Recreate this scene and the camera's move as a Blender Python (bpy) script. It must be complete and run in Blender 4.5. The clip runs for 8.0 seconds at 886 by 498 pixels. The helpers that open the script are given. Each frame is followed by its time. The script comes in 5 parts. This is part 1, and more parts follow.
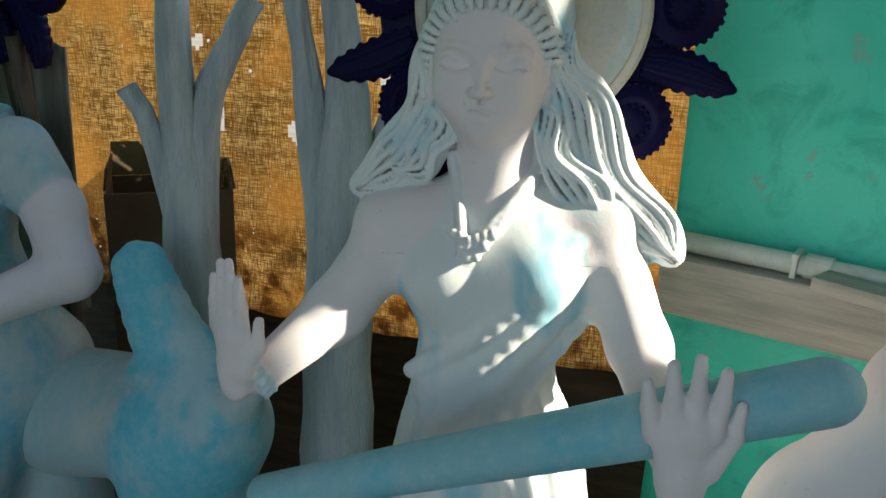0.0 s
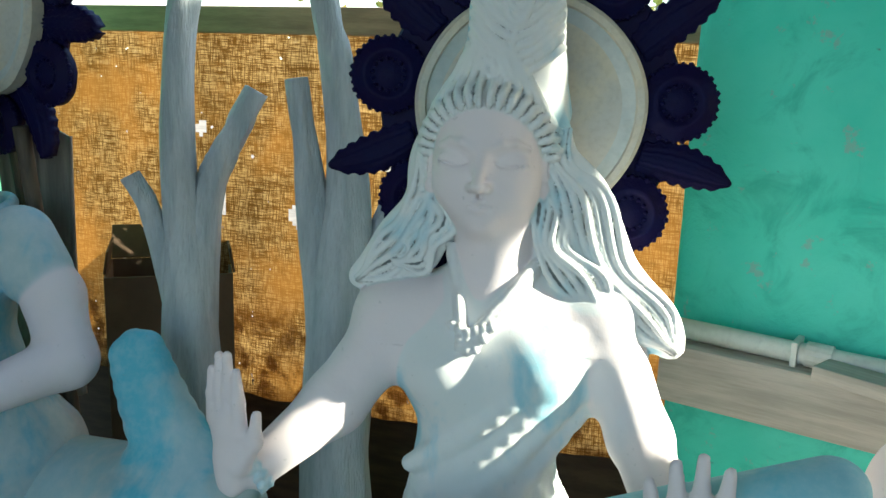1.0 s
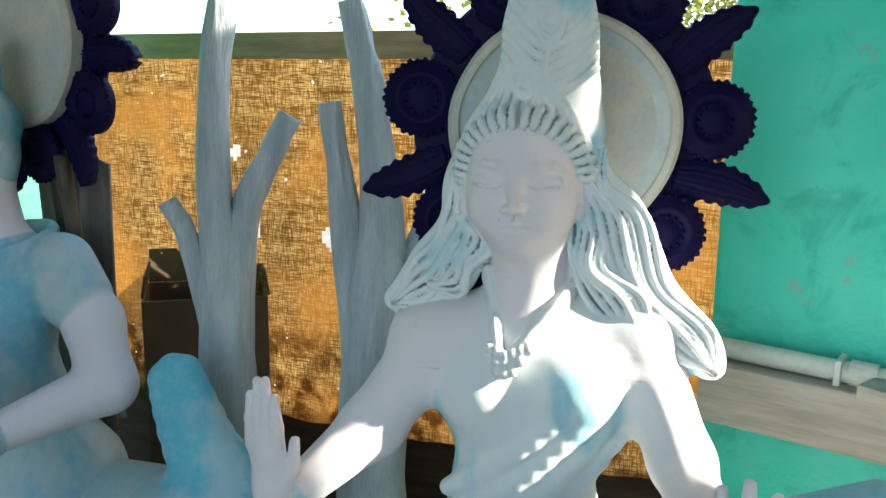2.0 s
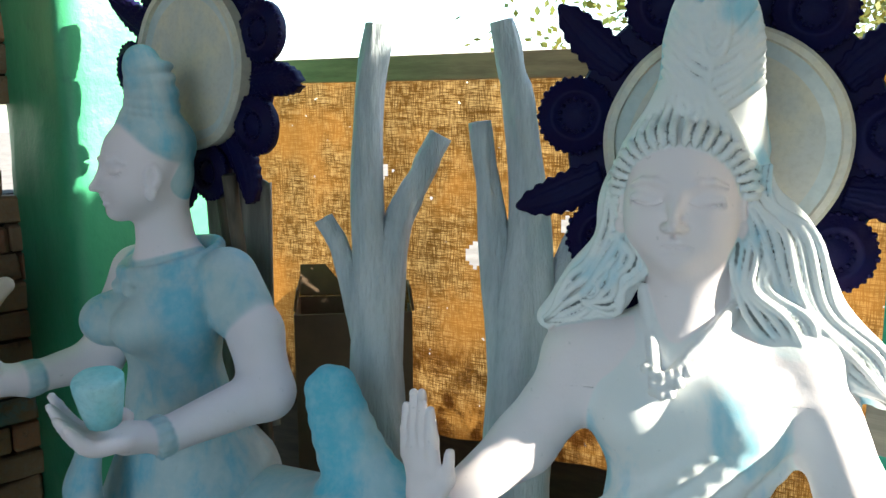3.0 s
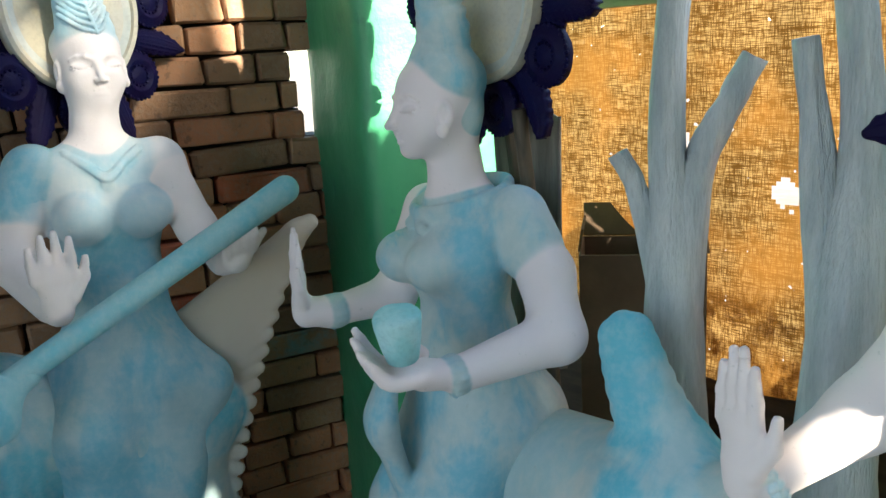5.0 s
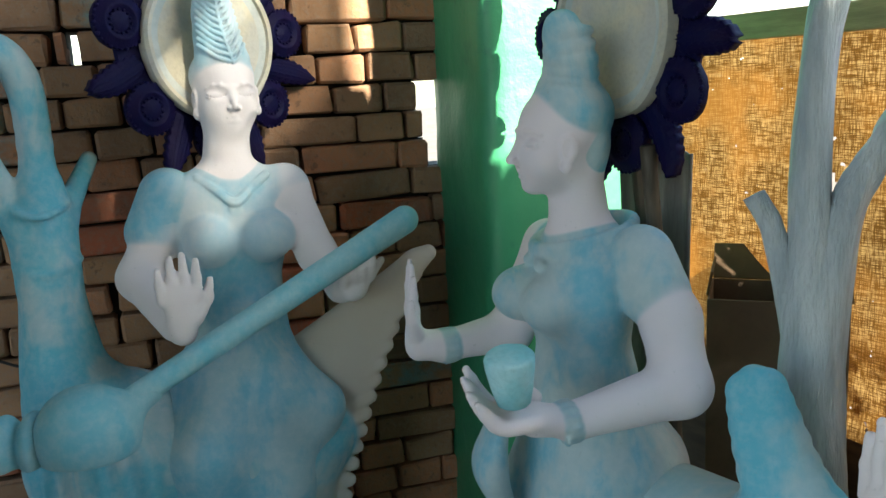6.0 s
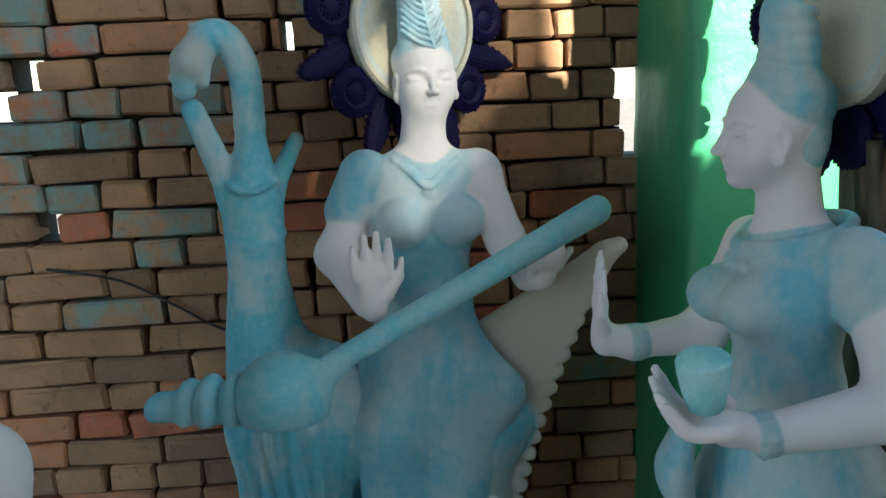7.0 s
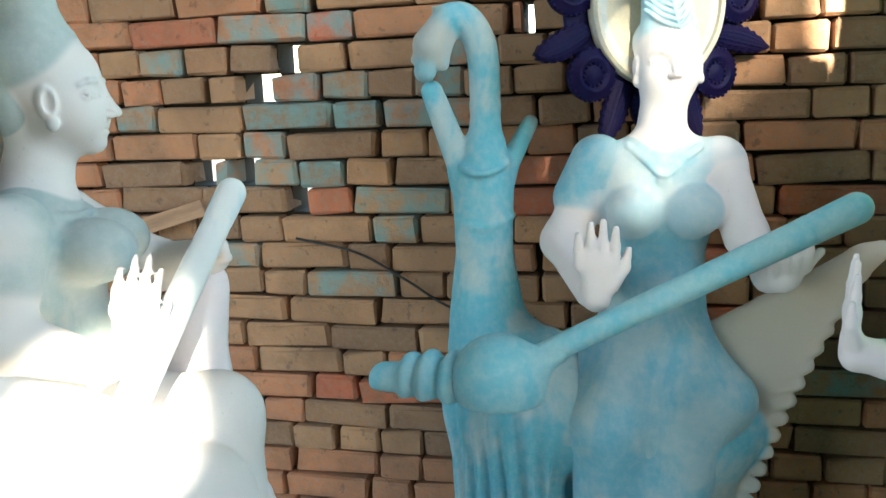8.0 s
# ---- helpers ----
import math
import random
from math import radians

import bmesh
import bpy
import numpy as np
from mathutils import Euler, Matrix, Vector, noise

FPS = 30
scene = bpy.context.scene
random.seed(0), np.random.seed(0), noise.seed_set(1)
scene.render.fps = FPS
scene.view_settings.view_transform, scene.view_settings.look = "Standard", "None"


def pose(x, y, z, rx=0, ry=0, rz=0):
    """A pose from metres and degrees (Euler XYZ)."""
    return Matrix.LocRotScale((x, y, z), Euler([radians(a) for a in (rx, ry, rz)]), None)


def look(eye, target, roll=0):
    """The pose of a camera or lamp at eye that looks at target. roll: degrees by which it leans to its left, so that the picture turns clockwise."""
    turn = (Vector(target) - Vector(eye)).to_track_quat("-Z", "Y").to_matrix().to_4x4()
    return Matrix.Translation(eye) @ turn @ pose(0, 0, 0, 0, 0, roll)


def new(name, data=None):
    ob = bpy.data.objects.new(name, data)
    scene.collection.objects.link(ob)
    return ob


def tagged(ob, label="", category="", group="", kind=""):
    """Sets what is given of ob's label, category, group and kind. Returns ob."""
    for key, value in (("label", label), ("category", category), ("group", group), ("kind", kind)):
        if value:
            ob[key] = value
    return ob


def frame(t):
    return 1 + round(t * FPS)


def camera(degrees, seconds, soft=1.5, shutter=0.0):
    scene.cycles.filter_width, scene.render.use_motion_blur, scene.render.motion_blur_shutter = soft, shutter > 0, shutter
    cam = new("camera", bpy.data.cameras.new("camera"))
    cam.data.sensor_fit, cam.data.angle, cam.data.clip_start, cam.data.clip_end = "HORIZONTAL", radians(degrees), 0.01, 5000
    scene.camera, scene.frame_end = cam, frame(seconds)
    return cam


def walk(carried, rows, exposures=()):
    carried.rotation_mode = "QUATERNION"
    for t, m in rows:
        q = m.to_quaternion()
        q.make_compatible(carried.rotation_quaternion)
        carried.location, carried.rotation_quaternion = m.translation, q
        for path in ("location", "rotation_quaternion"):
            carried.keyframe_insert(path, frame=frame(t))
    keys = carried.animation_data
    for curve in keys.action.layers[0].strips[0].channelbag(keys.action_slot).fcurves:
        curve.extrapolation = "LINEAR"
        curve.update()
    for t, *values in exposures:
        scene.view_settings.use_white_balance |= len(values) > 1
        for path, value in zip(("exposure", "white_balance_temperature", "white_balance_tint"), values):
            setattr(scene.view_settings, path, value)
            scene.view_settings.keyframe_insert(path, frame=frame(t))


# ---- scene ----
cam = camera(56.3, 8.0)
PATH = [
    (0, (-0.076, 0.44, 1.565), (-1.154, 2.015, 0.969), 2.0),
    (0.5, (-0.077, 0.443, 1.59), (-1.17, 2.05, 1.119), 2.2),
    (1, (-0.078, 0.441, 1.589), (-1.185, 2.052, 1.164), 2.0),
    (1.2, (-0.079, 0.441, 1.588), (-1.192, 2.05, 1.175), 1.8),
    (2.3, (-0.088, 0.438, 1.597), (-1.316, 1.975, 1.234), 0.2),
    (2.5, (-0.09, 0.43, 1.596), (-1.372, 1.926, 1.25), -0.1),
    (3, (-0.104, 0.412, 1.593), (-1.516, 1.787, 1.252), -0.2),
    (3.5, (-0.138, 0.391, 1.586), (-1.673, 1.609, 1.189), -0.5),
    (4, (-0.171, 0.4, 1.58), (-1.788, 1.489, 1.134), -1.8),
    (4.5, (-0.187, 0.411, 1.578), (-1.872, 1.38, 1.107), -2.9),
    (4.7, (-0.192, 0.418, 1.579), (-1.908, 1.326, 1.102), -3.3),
    (5.8, (-0.225, 0.438, 1.584), (-2.073, 1.089, 1.185), -3.0),
    (6, (-0.233, 0.447, 1.588), (-2.109, 1.019, 1.198), -2.9),
    (6.5, (-0.252, 0.446, 1.587), (-2.179, 0.813, 1.2), -2.3),
    (6.6, (-0.241, 0.449, 1.588), (-2.177, 0.765, 1.199), -2.3),
    (7, (-0.253, 0.442, 1.58), (-2.209, 0.578, 1.187), -2.3),
    (7.5, (-0.268, 0.453, 1.576), (-2.227, 0.328, 1.189), -2.2),
    (8, (-0.281, 0.465, 1.569), (-2.192, 0.032, 1.169), -2.0),
]
walk(cam, [(t, look(eye, target, roll)) for t, eye, target, roll in PATH],
     [(0, 1.7, 6500, 2), (1, 2.25, 6250, -1), (2.5, 2.45, 6250, 3), (3.4, 2.3, 6350, 5), (4, 2.5, 6650, 7), (4.5, 2.75, 6700, 7), (6, 2.5, 6650, 4), (6.5, 1.9, 6700, 4), (7, 2.3, 6350, 0), (8, 3.35, 6800, 2)])

# ---------------------------------------------------------------- light
SUN_AZ, SUN_EL = radians(28), radians(25)
world = bpy.data.worlds.new("sky")
scene.world = world
world.use_nodes = True
wn = world.node_tree
sky = wn.nodes.new("ShaderNodeTexSky")
sky.sky_type = "NISHITA"
sky.sun_disc = False
sky.sun_elevation, sky.sun_rotation = SUN_EL, radians(90) - SUN_AZ
wn.links.new(sky.outputs[0], wn.nodes["Background"].inputs[0])
wn.nodes["Background"].inputs[1].default_value = 0.15
sun = new("sun", bpy.data.lights.new("sun", "SUN"))
sun.data.energy, sun.data.angle, sun.data.color = 4.5, radians(1.2), (1.0, 0.9, 0.76)
sun_way = Vector((math.cos(SUN_EL) * math.cos(SUN_AZ), math.cos(SUN_EL) * math.sin(SUN_AZ), math.sin(SUN_EL)))
sun.matrix_world = look(sun_way * 20, (0, 0, 0))


# ---------------------------------------------------------------- materials
class Mat:
    """A node material with short helpers."""

    def __init__(self, name, rough=0.7, metal=0.0):
        self.m = bpy.data.materials.new(name)
        self.m.use_nodes = True
        self.t = self.m.node_tree
        self.b = self.t.nodes["Principled BSDF"]
        self.b.inputs["Roughness"].default_value = rough
        self.b.inputs["Metallic"].default_value = metal
        self.co = self.t.nodes.new("ShaderNodeTexCoord").outputs["Object"]

    def put(self, socket, value):
        if isinstance(value, bpy.types.NodeSocket):
            self.t.links.new(value, socket)
        elif isinstance(value, tuple) and len(value) == 3 and socket.type == "RGBA":
            socket.default_value = (*value, 1)
        else:
            socket.default_value = value

    def noise(self, scale, detail=4.0, rough=0.55, stretch=None, distort=0.0):
        n = self.t.nodes.new("ShaderNodeTexNoise")
        n.inputs["Scale"].default_value, n.inputs["Detail"].default_value = scale, detail
        n.inputs["Roughness"].default_value, n.inputs["Distortion"].default_value = rough, distort
        co = self.co
        if stretch:
            mp = self.t.nodes.new("ShaderNodeMapping")
            mp.inputs["Scale"].default_value = stretch
            self.t.links.new(co, mp.inputs["Vector"])
            co = mp.outputs[0]
        self.t.links.new(co, n.inputs["Vector"])
        return n.outputs["Fac"]

    def wave(self, scale, direction="X", distort=1.0, detail=2.0, dscale=2.0):
        n = self.t.nodes.new("ShaderNodeTexWave")
        n.bands_direction = direction
        n.inputs["Scale"].default_value, n.inputs["Distortion"].default_value = scale, distort
        n.inputs["Detail"].default_value, n.inputs["Detail Scale"].default_value = detail, dscale
        self.t.links.new(self.co, n.inputs["Vector"])
        return n.outputs["Fac"]

    def ramp(self, fac, lo, hi, a=0.0, b=1.0):
        n = self.t.nodes.new("ShaderNodeMapRange")
        n.interpolation_type = "SMOOTHSTEP"
        for key, v in (("Value", fac), ("From Min", lo), ("From Max", hi), ("To Min", a), ("To Max", b)):
            self.put(n.inputs[key], v)
        return n.outputs[0]

    def mix(self, fac, a, b, mode="MIX"):
        n = self.t.nodes.new("ShaderNodeMix")
        n.data_type, n.blend_type = "RGBA", mode
        self.put(n.inputs[0], fac)
        self.put(n.inputs[6], a)
        self.put(n.inputs[7], b)
        return n.outputs[2]

    def math(self, op, a, b):
        n = self.t.nodes.new("ShaderNodeMath")
        n.operation = op
        self.put(n.inputs[0], a)
        self.put(n.inputs[1], b)
        return n.outputs[0]

    def attr(self, name):
        n = self.t.nodes.new("ShaderNodeAttribute")
        n.attribute_name = name
        return n.outputs["Fac"]

    def rand(self):
        return self.t.nodes.new("ShaderNodeObjectInfo").outputs["Random"]

    def island(self):
        return self.t.nodes.new("ShaderNodeNewGeometry").outputs["Random Per Island"]

    def done(self, color, bump=None, strength=0.3, dist=0.004, rough=None):
        self.put(self.b.inputs["Base Color"], color)
        if bump is not None:
            n = self.t.nodes.new("ShaderNodeBump")
            n.inputs["Strength"].default_value, n.inputs["Distance"].default_value = strength, dist
            self.put(n.inputs["Height"], bump)
            self.t.links.new(n.outputs[0], self.b.inputs["Normal"])
        if rough is not None:
            self.put(self.b.inputs["Roughness"], rough)
        return self.m


def clay_paint(name, skin, pale, blue, amount):
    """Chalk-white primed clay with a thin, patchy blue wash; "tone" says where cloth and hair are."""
    m = Mat(name, 0.78)
    big, fine = m.noise(7, 3, 0.6), m.noise(60, 5, 0.65)
    streak = m.noise(14, 4, 0.6, (1, 1, 0.35), 0.6)
    wash = m.ramp(m.math("ADD", m.math("MULTIPLY", big, 0.65), m.math("MULTIPLY", streak, 0.45)), 0.62 - amount, 0.78 - amount)
    cloth = m.mix(wash, pale, blue)
    cloth = m.mix(m.ramp(fine, 0.35, 0.75, 0.0, 0.18), cloth, (0.75, 0.76, 0.72))
    bare = m.mix(m.ramp(big, 0.45, 0.75, 0.0, 0.3), skin, (0.66, 0.62, 0.62))
    col = m.mix(m.ramp(m.attr("tone"), 0.25, 0.75), bare, cloth)
    # tones above 1.25 turn dark grey: bare clay and shade painted into hair grooves
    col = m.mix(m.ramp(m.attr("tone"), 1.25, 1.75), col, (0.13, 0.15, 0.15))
    col = m.mix(m.ramp(m.noise(110, 2, 0.5), 0.68, 0.8, 0.0, 0.25), col, (0.3, 0.3, 0.28))
    h = m.math("ADD", m.math("MULTIPLY", fine, 0.6), m.math("MULTIPLY", streak, 0.8))
    return m.done(col, h, 0.25, 0.003)


M_CLAY1 = clay_paint("primed_clay_pale", (0.80, 0.72, 0.72), (0.72, 0.74, 0.73), (0.30, 0.58, 0.68), 0.07)
M_CLAY2 = clay_paint("primed_clay_blue", (0.78, 0.70, 0.72), (0.42, 0.53, 0.55), (0.17, 0.45, 0.57), 0.13)
M_CLAY4 = clay_paint("primed_clay_grey", (0.74, 0.69, 0.66), (0.42, 0.48, 0.47), (0.27, 0.39, 0.42), 0.05)
M_CLAY3 = clay_paint("primed_clay_wash", (0.80, 0.74, 0.74), (0.36, 0.53, 0.59), (0.17, 0.46, 0.59), 0.16)


def simple(name, a, b, scale=12, rough=0.75, bump=0.3, dist=0.004, stretch=None, metal=0.0, gloss=0.4):
    m = Mat(name, rough, metal)
    n1, n2 = m.noise(scale, 5, 0.6, stretch), m.noise(scale * 9, 4, 0.6, stretch)
    col = m.mix(m.ramp(n1, 0.35, 0.68), a, b)
    col = m.mix(m.ramp(n2, 0.4, 0.8, 0.0, 0.25), col, tuple(v * 0.45 for v in a))
    m.b.inputs["Specular IOR Level"].default_value = gloss
    return m.done(col, m.math("ADD", n1, m.math("MULTIPLY", n2, 0.5)), bump, dist)


M_TRUNK = simple("clay_plastered_wood", (0.52, 0.56, 0.57), (0.37, 0.42, 0.44), 9, 0.85, 0.8, 0.012, (3.5, 3.5, 0.5))
M_HALO = simple("whitewashed_disc", (0.62, 0.64, 0.60), (0.40, 0.47, 0.48), 8, 0.7, 0.35)
M_RIM = simple("worn_rim_plaster", (0.62, 0.57, 0.44), (0.5, 0.5, 0.46), 14, 0.75)
M_TAN = simple("primed_clay_tan", (0.55, 0.50, 0.42), (0.40, 0.42, 0.40), 9, 0.8)
M_NAVY = simple("navy_painted_clay", (0.004, 0.005, 0.040), (0.007, 0.004, 0.034), 20, 0.55, 0.4, gloss=0.10)
M_BOARD = simple("dark_board", (0.055, 0.032, 0.018), (0.09, 0.055, 0.03), 6, 0.8, 0.4, 0.004, (1, 1, 6))
M_BAMBOO = simple("old_bamboo", (0.10, 0.075, 0.05), (0.05, 0.04, 0.03), 8, 0.6, 0.3, 0.003, (8, 8, 0.6))
M_BATTEN = simple("weathered_batten", (0.46, 0.28, 0.17), (0.30, 0.18, 0.115), 5, 0.8, 0.4, 0.004, (1, 8, 8))
M_LEDGE = simple("pale_ledge_wood", (0.52, 0.47, 0.40), (0.36, 0.33, 0.28), 6, 0.75, 0.4, 0.003, (0.6, 8, 8))
M_PIPE = simple("white_plastic_pipe", (0.72, 0.72, 0.66), (0.6, 0.6, 0.52), 10, 0.4, 0.1)
M_CARD = simple("brown_cardboard", (0.13, 0.088, 0.055), (0.09, 0.06, 0.04), 5, 0.85, 0.2)
M_CARD_IN = simple("cardboard_inside", (0.12, 0.075, 0.04), (0.08, 0.05, 0.03), 7, 0.85, 0.2)
M_EARTH = simple("packed_earth_floor", (0.17, 0.14, 0.11), (0.24, 0.20, 0.16), 3, 0.95, 0.6, 0.01)
M_CLOTH = simple("dusty_cloth", (0.30, 0.27, 0.23), (0.18, 0.16, 0.14), 5, 0.9, 0.4, 0.01, (6, 6, 0.7))
M_WIRE = simple("black_cable", (0.02, 0.02, 0.02), (0.03, 0.03, 0.03), 20, 0.5, 0.1)
M_ROOF = simple("corrugated_sheet", (0.22, 0.21, 0.20), (0.15, 0.12, 0.10), 4, 0.6, 0.2)
M_PLASTER = simple("grey_plaster", (0.42, 0.40, 0.37), (0.32, 0.30, 0.28), 2.5, 0.9, 0.3, 0.006)
M_LEAF = simple("yellow_green_leaves", (0.12, 0.16, 0.02), (0.20, 0.17, 0.02), 3, 0.6, 0.1)
M_BARK = simple("bark", (0.12, 0.09, 0.06), (0.08, 0.06, 0.04), 8, 0.9)
M_FARWALL = simple("pale_far_wall", (0.72, 0.70, 0.66), (0.6, 0.58, 0.55), 1.2, 0.9)


def green_wall():
    m = Mat("teal_limewash", 0.62)
    big, mid, fine = m.noise(2.2, 5, 0.6), m.noise(9, 6, 0.65, None, 0.8), m.noise(55, 5, 0.6)
    col = m.mix(m.ramp(big, 0.35, 0.65), (0.07, 0.64, 0.47), (0.13, 0.72, 0.55))
    col = m.mix(m.ramp(mid, 0.5, 0.72, 0.0, 0.55), col, (0.025, 0.38, 0.27))
    col = m.mix(m.ramp(m.noise(17, 5, 0.7), 0.60, 0.67, 0.0, 0.6), col, (0.32, 0.42, 0.36))
    col = m.mix(m.ramp(m.noise(24, 3, 0.7), 0.70, 0.76, 0.0, 0.8), col, (0.10, 0.09, 0.06))
    h = m.math("ADD", mid, m.math("MULTIPLY", fine, 0.35))
    return m.done(col, h, 0.6, 0.012)


M_GREEN = green_wall()


def pillar_green():
    m = Mat("green_limewash", 0.45)
    big, mid = m.noise(3, 5, 0.6, (1, 1, 0.4)), m.noise(16, 5, 0.65)
    col = m.mix(m.ramp(big, 0.35, 0.65), (0.035, 0.24, 0.12), (0.06, 0.32, 0.15))
    col = m.mix(m.ramp(mid, 0.55, 0.75, 0.0, 0.5), col, (0.02, 0.15, 0.10))
    return m.done(col, m.math("ADD", big, m.math("MULTIPLY", mid, 0.5)), 0.5, 0.012)


M_PILLAR = pillar_green()


def brick_mat(name, tints, stain):
    m = Mat(name, 0.88)
    m.co = m.t.nodes.new("ShaderNodeNewGeometry").outputs["Position"]
    r = m.rand()
    col = m.mix(m.ramp(r, 0.0, 0.45), tints[0], tints[1])
    col = m.mix(m.ramp(r, 0.55, 0.8), col, tints[2])
    col = m.mix(m.ramp(r, 0.9, 0.97), col, tints[3])
    n1, n2 = m.noise(11, 5, 0.65), m.noise(75, 5, 0.65)
    col = m.mix(m.ramp(n1, 0.4, 0.75, 0.0, 0.5), col, (0.17, 0.10, 0.06))
    col = m.mix(m.ramp(n2, 0.42, 0.75, 0.0, 0.5), col, (0.30, 0.25, 0.2))
    col = m.mix(m.ramp(m.noise(2.3, 4, 0.6), 0.42, 0.68, 0.0, 0.5), col, (0.20, 0.115, 0.07))
    col = m.mix(m.ramp(m.noise(30, 3, 0.7), 0.60, 0.70, 0.0, 0.5), col, (0.10, 0.07, 0.05))
    if stain:
        col = m.mix(m.ramp(m.noise(13, 6, 0.7), 0.36, 0.62, 0.0, 0.75), col, stain)
    return m.done(col, m.math("ADD", n1, m.math("MULTIPLY", n2, 0.7)), 0.7, 0.006)


TINTS = ((0.27, 0.155, 0.09), (0.44, 0.24, 0.125), (0.50, 0.21, 0.105), (0.52, 0.14, 0.07))
M_BRICK = brick_mat("dusty_brick", TINTS, None)
M_BRICK_BLUE = brick_mat("brick_with_turquoise_splash", TINTS, (0.15, 0.31, 0.32))
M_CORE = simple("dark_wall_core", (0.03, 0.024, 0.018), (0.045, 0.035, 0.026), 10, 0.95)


def burlap():
    m = Mat("jute_sacking", 0.9)
    nt = m.t
    warp = m.noise(1.0, 2, 0.5, (560, 560, 34))
    weft = m.noise(1.0, 2, 0.5, (34, 34, 560))
    slub = m.noise(1.0, 3, 0.6, (4, 4, 60))
    dirt = m.noise(3.5, 6, 0.62)
    blotch = m.noise(14, 5, 0.7)
    thread = m.math("MULTIPLY", m.ramp(warp, 0.3, 0.7), m.ramp(weft, 0.3, 0.7))
    thin = m.math("ADD", m.math("MULTIPLY", thread, 0.7), m.math("MULTIPLY", slub, 0.5))
    glow = m.mix(m.ramp(thin, 0.25, 0.8), (0.085, 0.036, 0.006), (0.43, 0.265, 0.095))
    stains = m.mix(m.ramp(dirt, 0.44, 0.64, 0.0, 0.8), glow, (0.30, 0.13, 0.025))
    # dark blotches that come in towards the lower edge
    low = m.mix(m.ramp(m.attr("lowness"), 0.2, 1.0, 0.0, 0.9), (1, 1, 1), m.mix(m.ramp(blotch, 0.42, 0.6), (1, 1, 1), (0.10, 0.05, 0.02)))
    through_col = m.mix(1.0, stains, low, "MULTIPLY")
    tr = nt.nodes.new("ShaderNodeBsdfTranslucent")
    m.put(tr.inputs["Color"], through_col)
    df = nt.nodes.new("ShaderNodeBsdfDiffuse")
    m.put(df.inputs["Color"], m.mix(m.ramp(thin, 0.3, 0.7), (0.10, 0.06, 0.025), (0.27, 0.18, 0.09)))
    a = nt.nodes.new("ShaderNodeMixShader")
    a.inputs[0].default_value = 0.3
    nt.links.new(tr.outputs[0], a.inputs[1])
    nt.links.new(df.outputs[0], a.inputs[2])
    tp = nt.nodes.new("ShaderNodeBsdfTransparent")
    c = nt.nodes.new("ShaderNodeMixShader")
    gap = m.math("MULTIPLY", m.ramp(warp, 0.60, 0.72), m.ramp(weft, 0.56, 0.70))
    pin = m.ramp(m.noise(42, 2, 0.5), 0.735, 0.75)
    m.put(c.inputs[0], m.math("MAXIMUM", m.math("MULTIPLY", gap, 0.35), pin))
    nt.links.new(a.outputs[0], c.inputs[1])
    nt.links.new(tp.outputs[0], c.inputs[2])
    nt.links.new(c.outputs[0], nt.nodes["Material Output"].inputs["Surface"])
    return m.m


M_BURLAP = burlap()


# ---------------------------------------------------------------- mesh helpers
def mesh_from(name, bm, material, smooth=False):
    me = bpy.data.meshes.new(name)
    bm.to_mesh(me)
    bm.free()
    if smooth:
        me.polygons.foreach_set("use_smooth", [True] * len(me.polygons))
    me.materials.append(material)
    return me


def part(name, bm, material, parent=None, label="", smooth=False):
    """One mesh object from a bmesh, under a thing or a part."""
    ob = new(name, mesh_from(name, bm, material, smooth))
    if parent:
        ob.parent = parent
        ob.matrix_parent_inverse = parent.matrix_world.inverted()
    if label:
        ob["label"] = label
    return ob


def thing(name, place, label, category, group="", kind=""):
    """An Empty at a thing's base, for its parts."""
    ob = new(name)
    ob.empty_display_size = 0.05
    ob.matrix_world = Matrix.Translation(place)
    return tagged(ob, label, category, group, kind)


def box(bm, lo, hi, bevel=0.0):
    lo, hi = Vector(lo), Vector(hi)
    got = bmesh.ops.create_cube(bm, size=1.0, matrix=Matrix.Translation((lo + hi) / 2) @ Matrix.Diagonal((*(hi - lo), 1)))
    if bevel:
        edges = list({e for v in got["verts"] for e in v.link_edges})
        bmesh.ops.bevel(bm, geom=edges, offset=bevel, segments=2, profile=0.6, affect="EDGES")
    return bm


def tube(bm, points, radii, sides=12, cap=True, wob=0.0):
    """A bent, tapering tube."""
    points = [Vector(p) for p in points]
    rings = []
    up = Vector((0.13, 0.21, 0.97))
    for i, p in enumerate(points):
        d = (points[min(i + 1, len(points) - 1)] - points[max(i - 1, 0)]).normalized()
        s = d.cross(up if abs(d.dot(up)) < 0.9 else Vector((1, 0.2, 0))).normalized()
        u = s.cross(d)
        ring = []
        for k in range(sides):
            a = 2 * math.pi * k / sides
            q = s * math.cos(a) + u * math.sin(a)
            r = radii[i] * (1 + wob * noise.noise(p * 9 + q * 2.5))
            ring.append(bm.verts.new(p + q * r))
        rings.append(ring)
    for a, b in zip(rings, rings[1:]):
        for k in range(sides):
            bm.faces.new((a[k], a[(k + 1) % sides], b[(k + 1) % sides], b[k]))
    if cap:
        bm.faces.new(rings[0][::-1])
        bm.faces.new(rings[-1])
    return bm


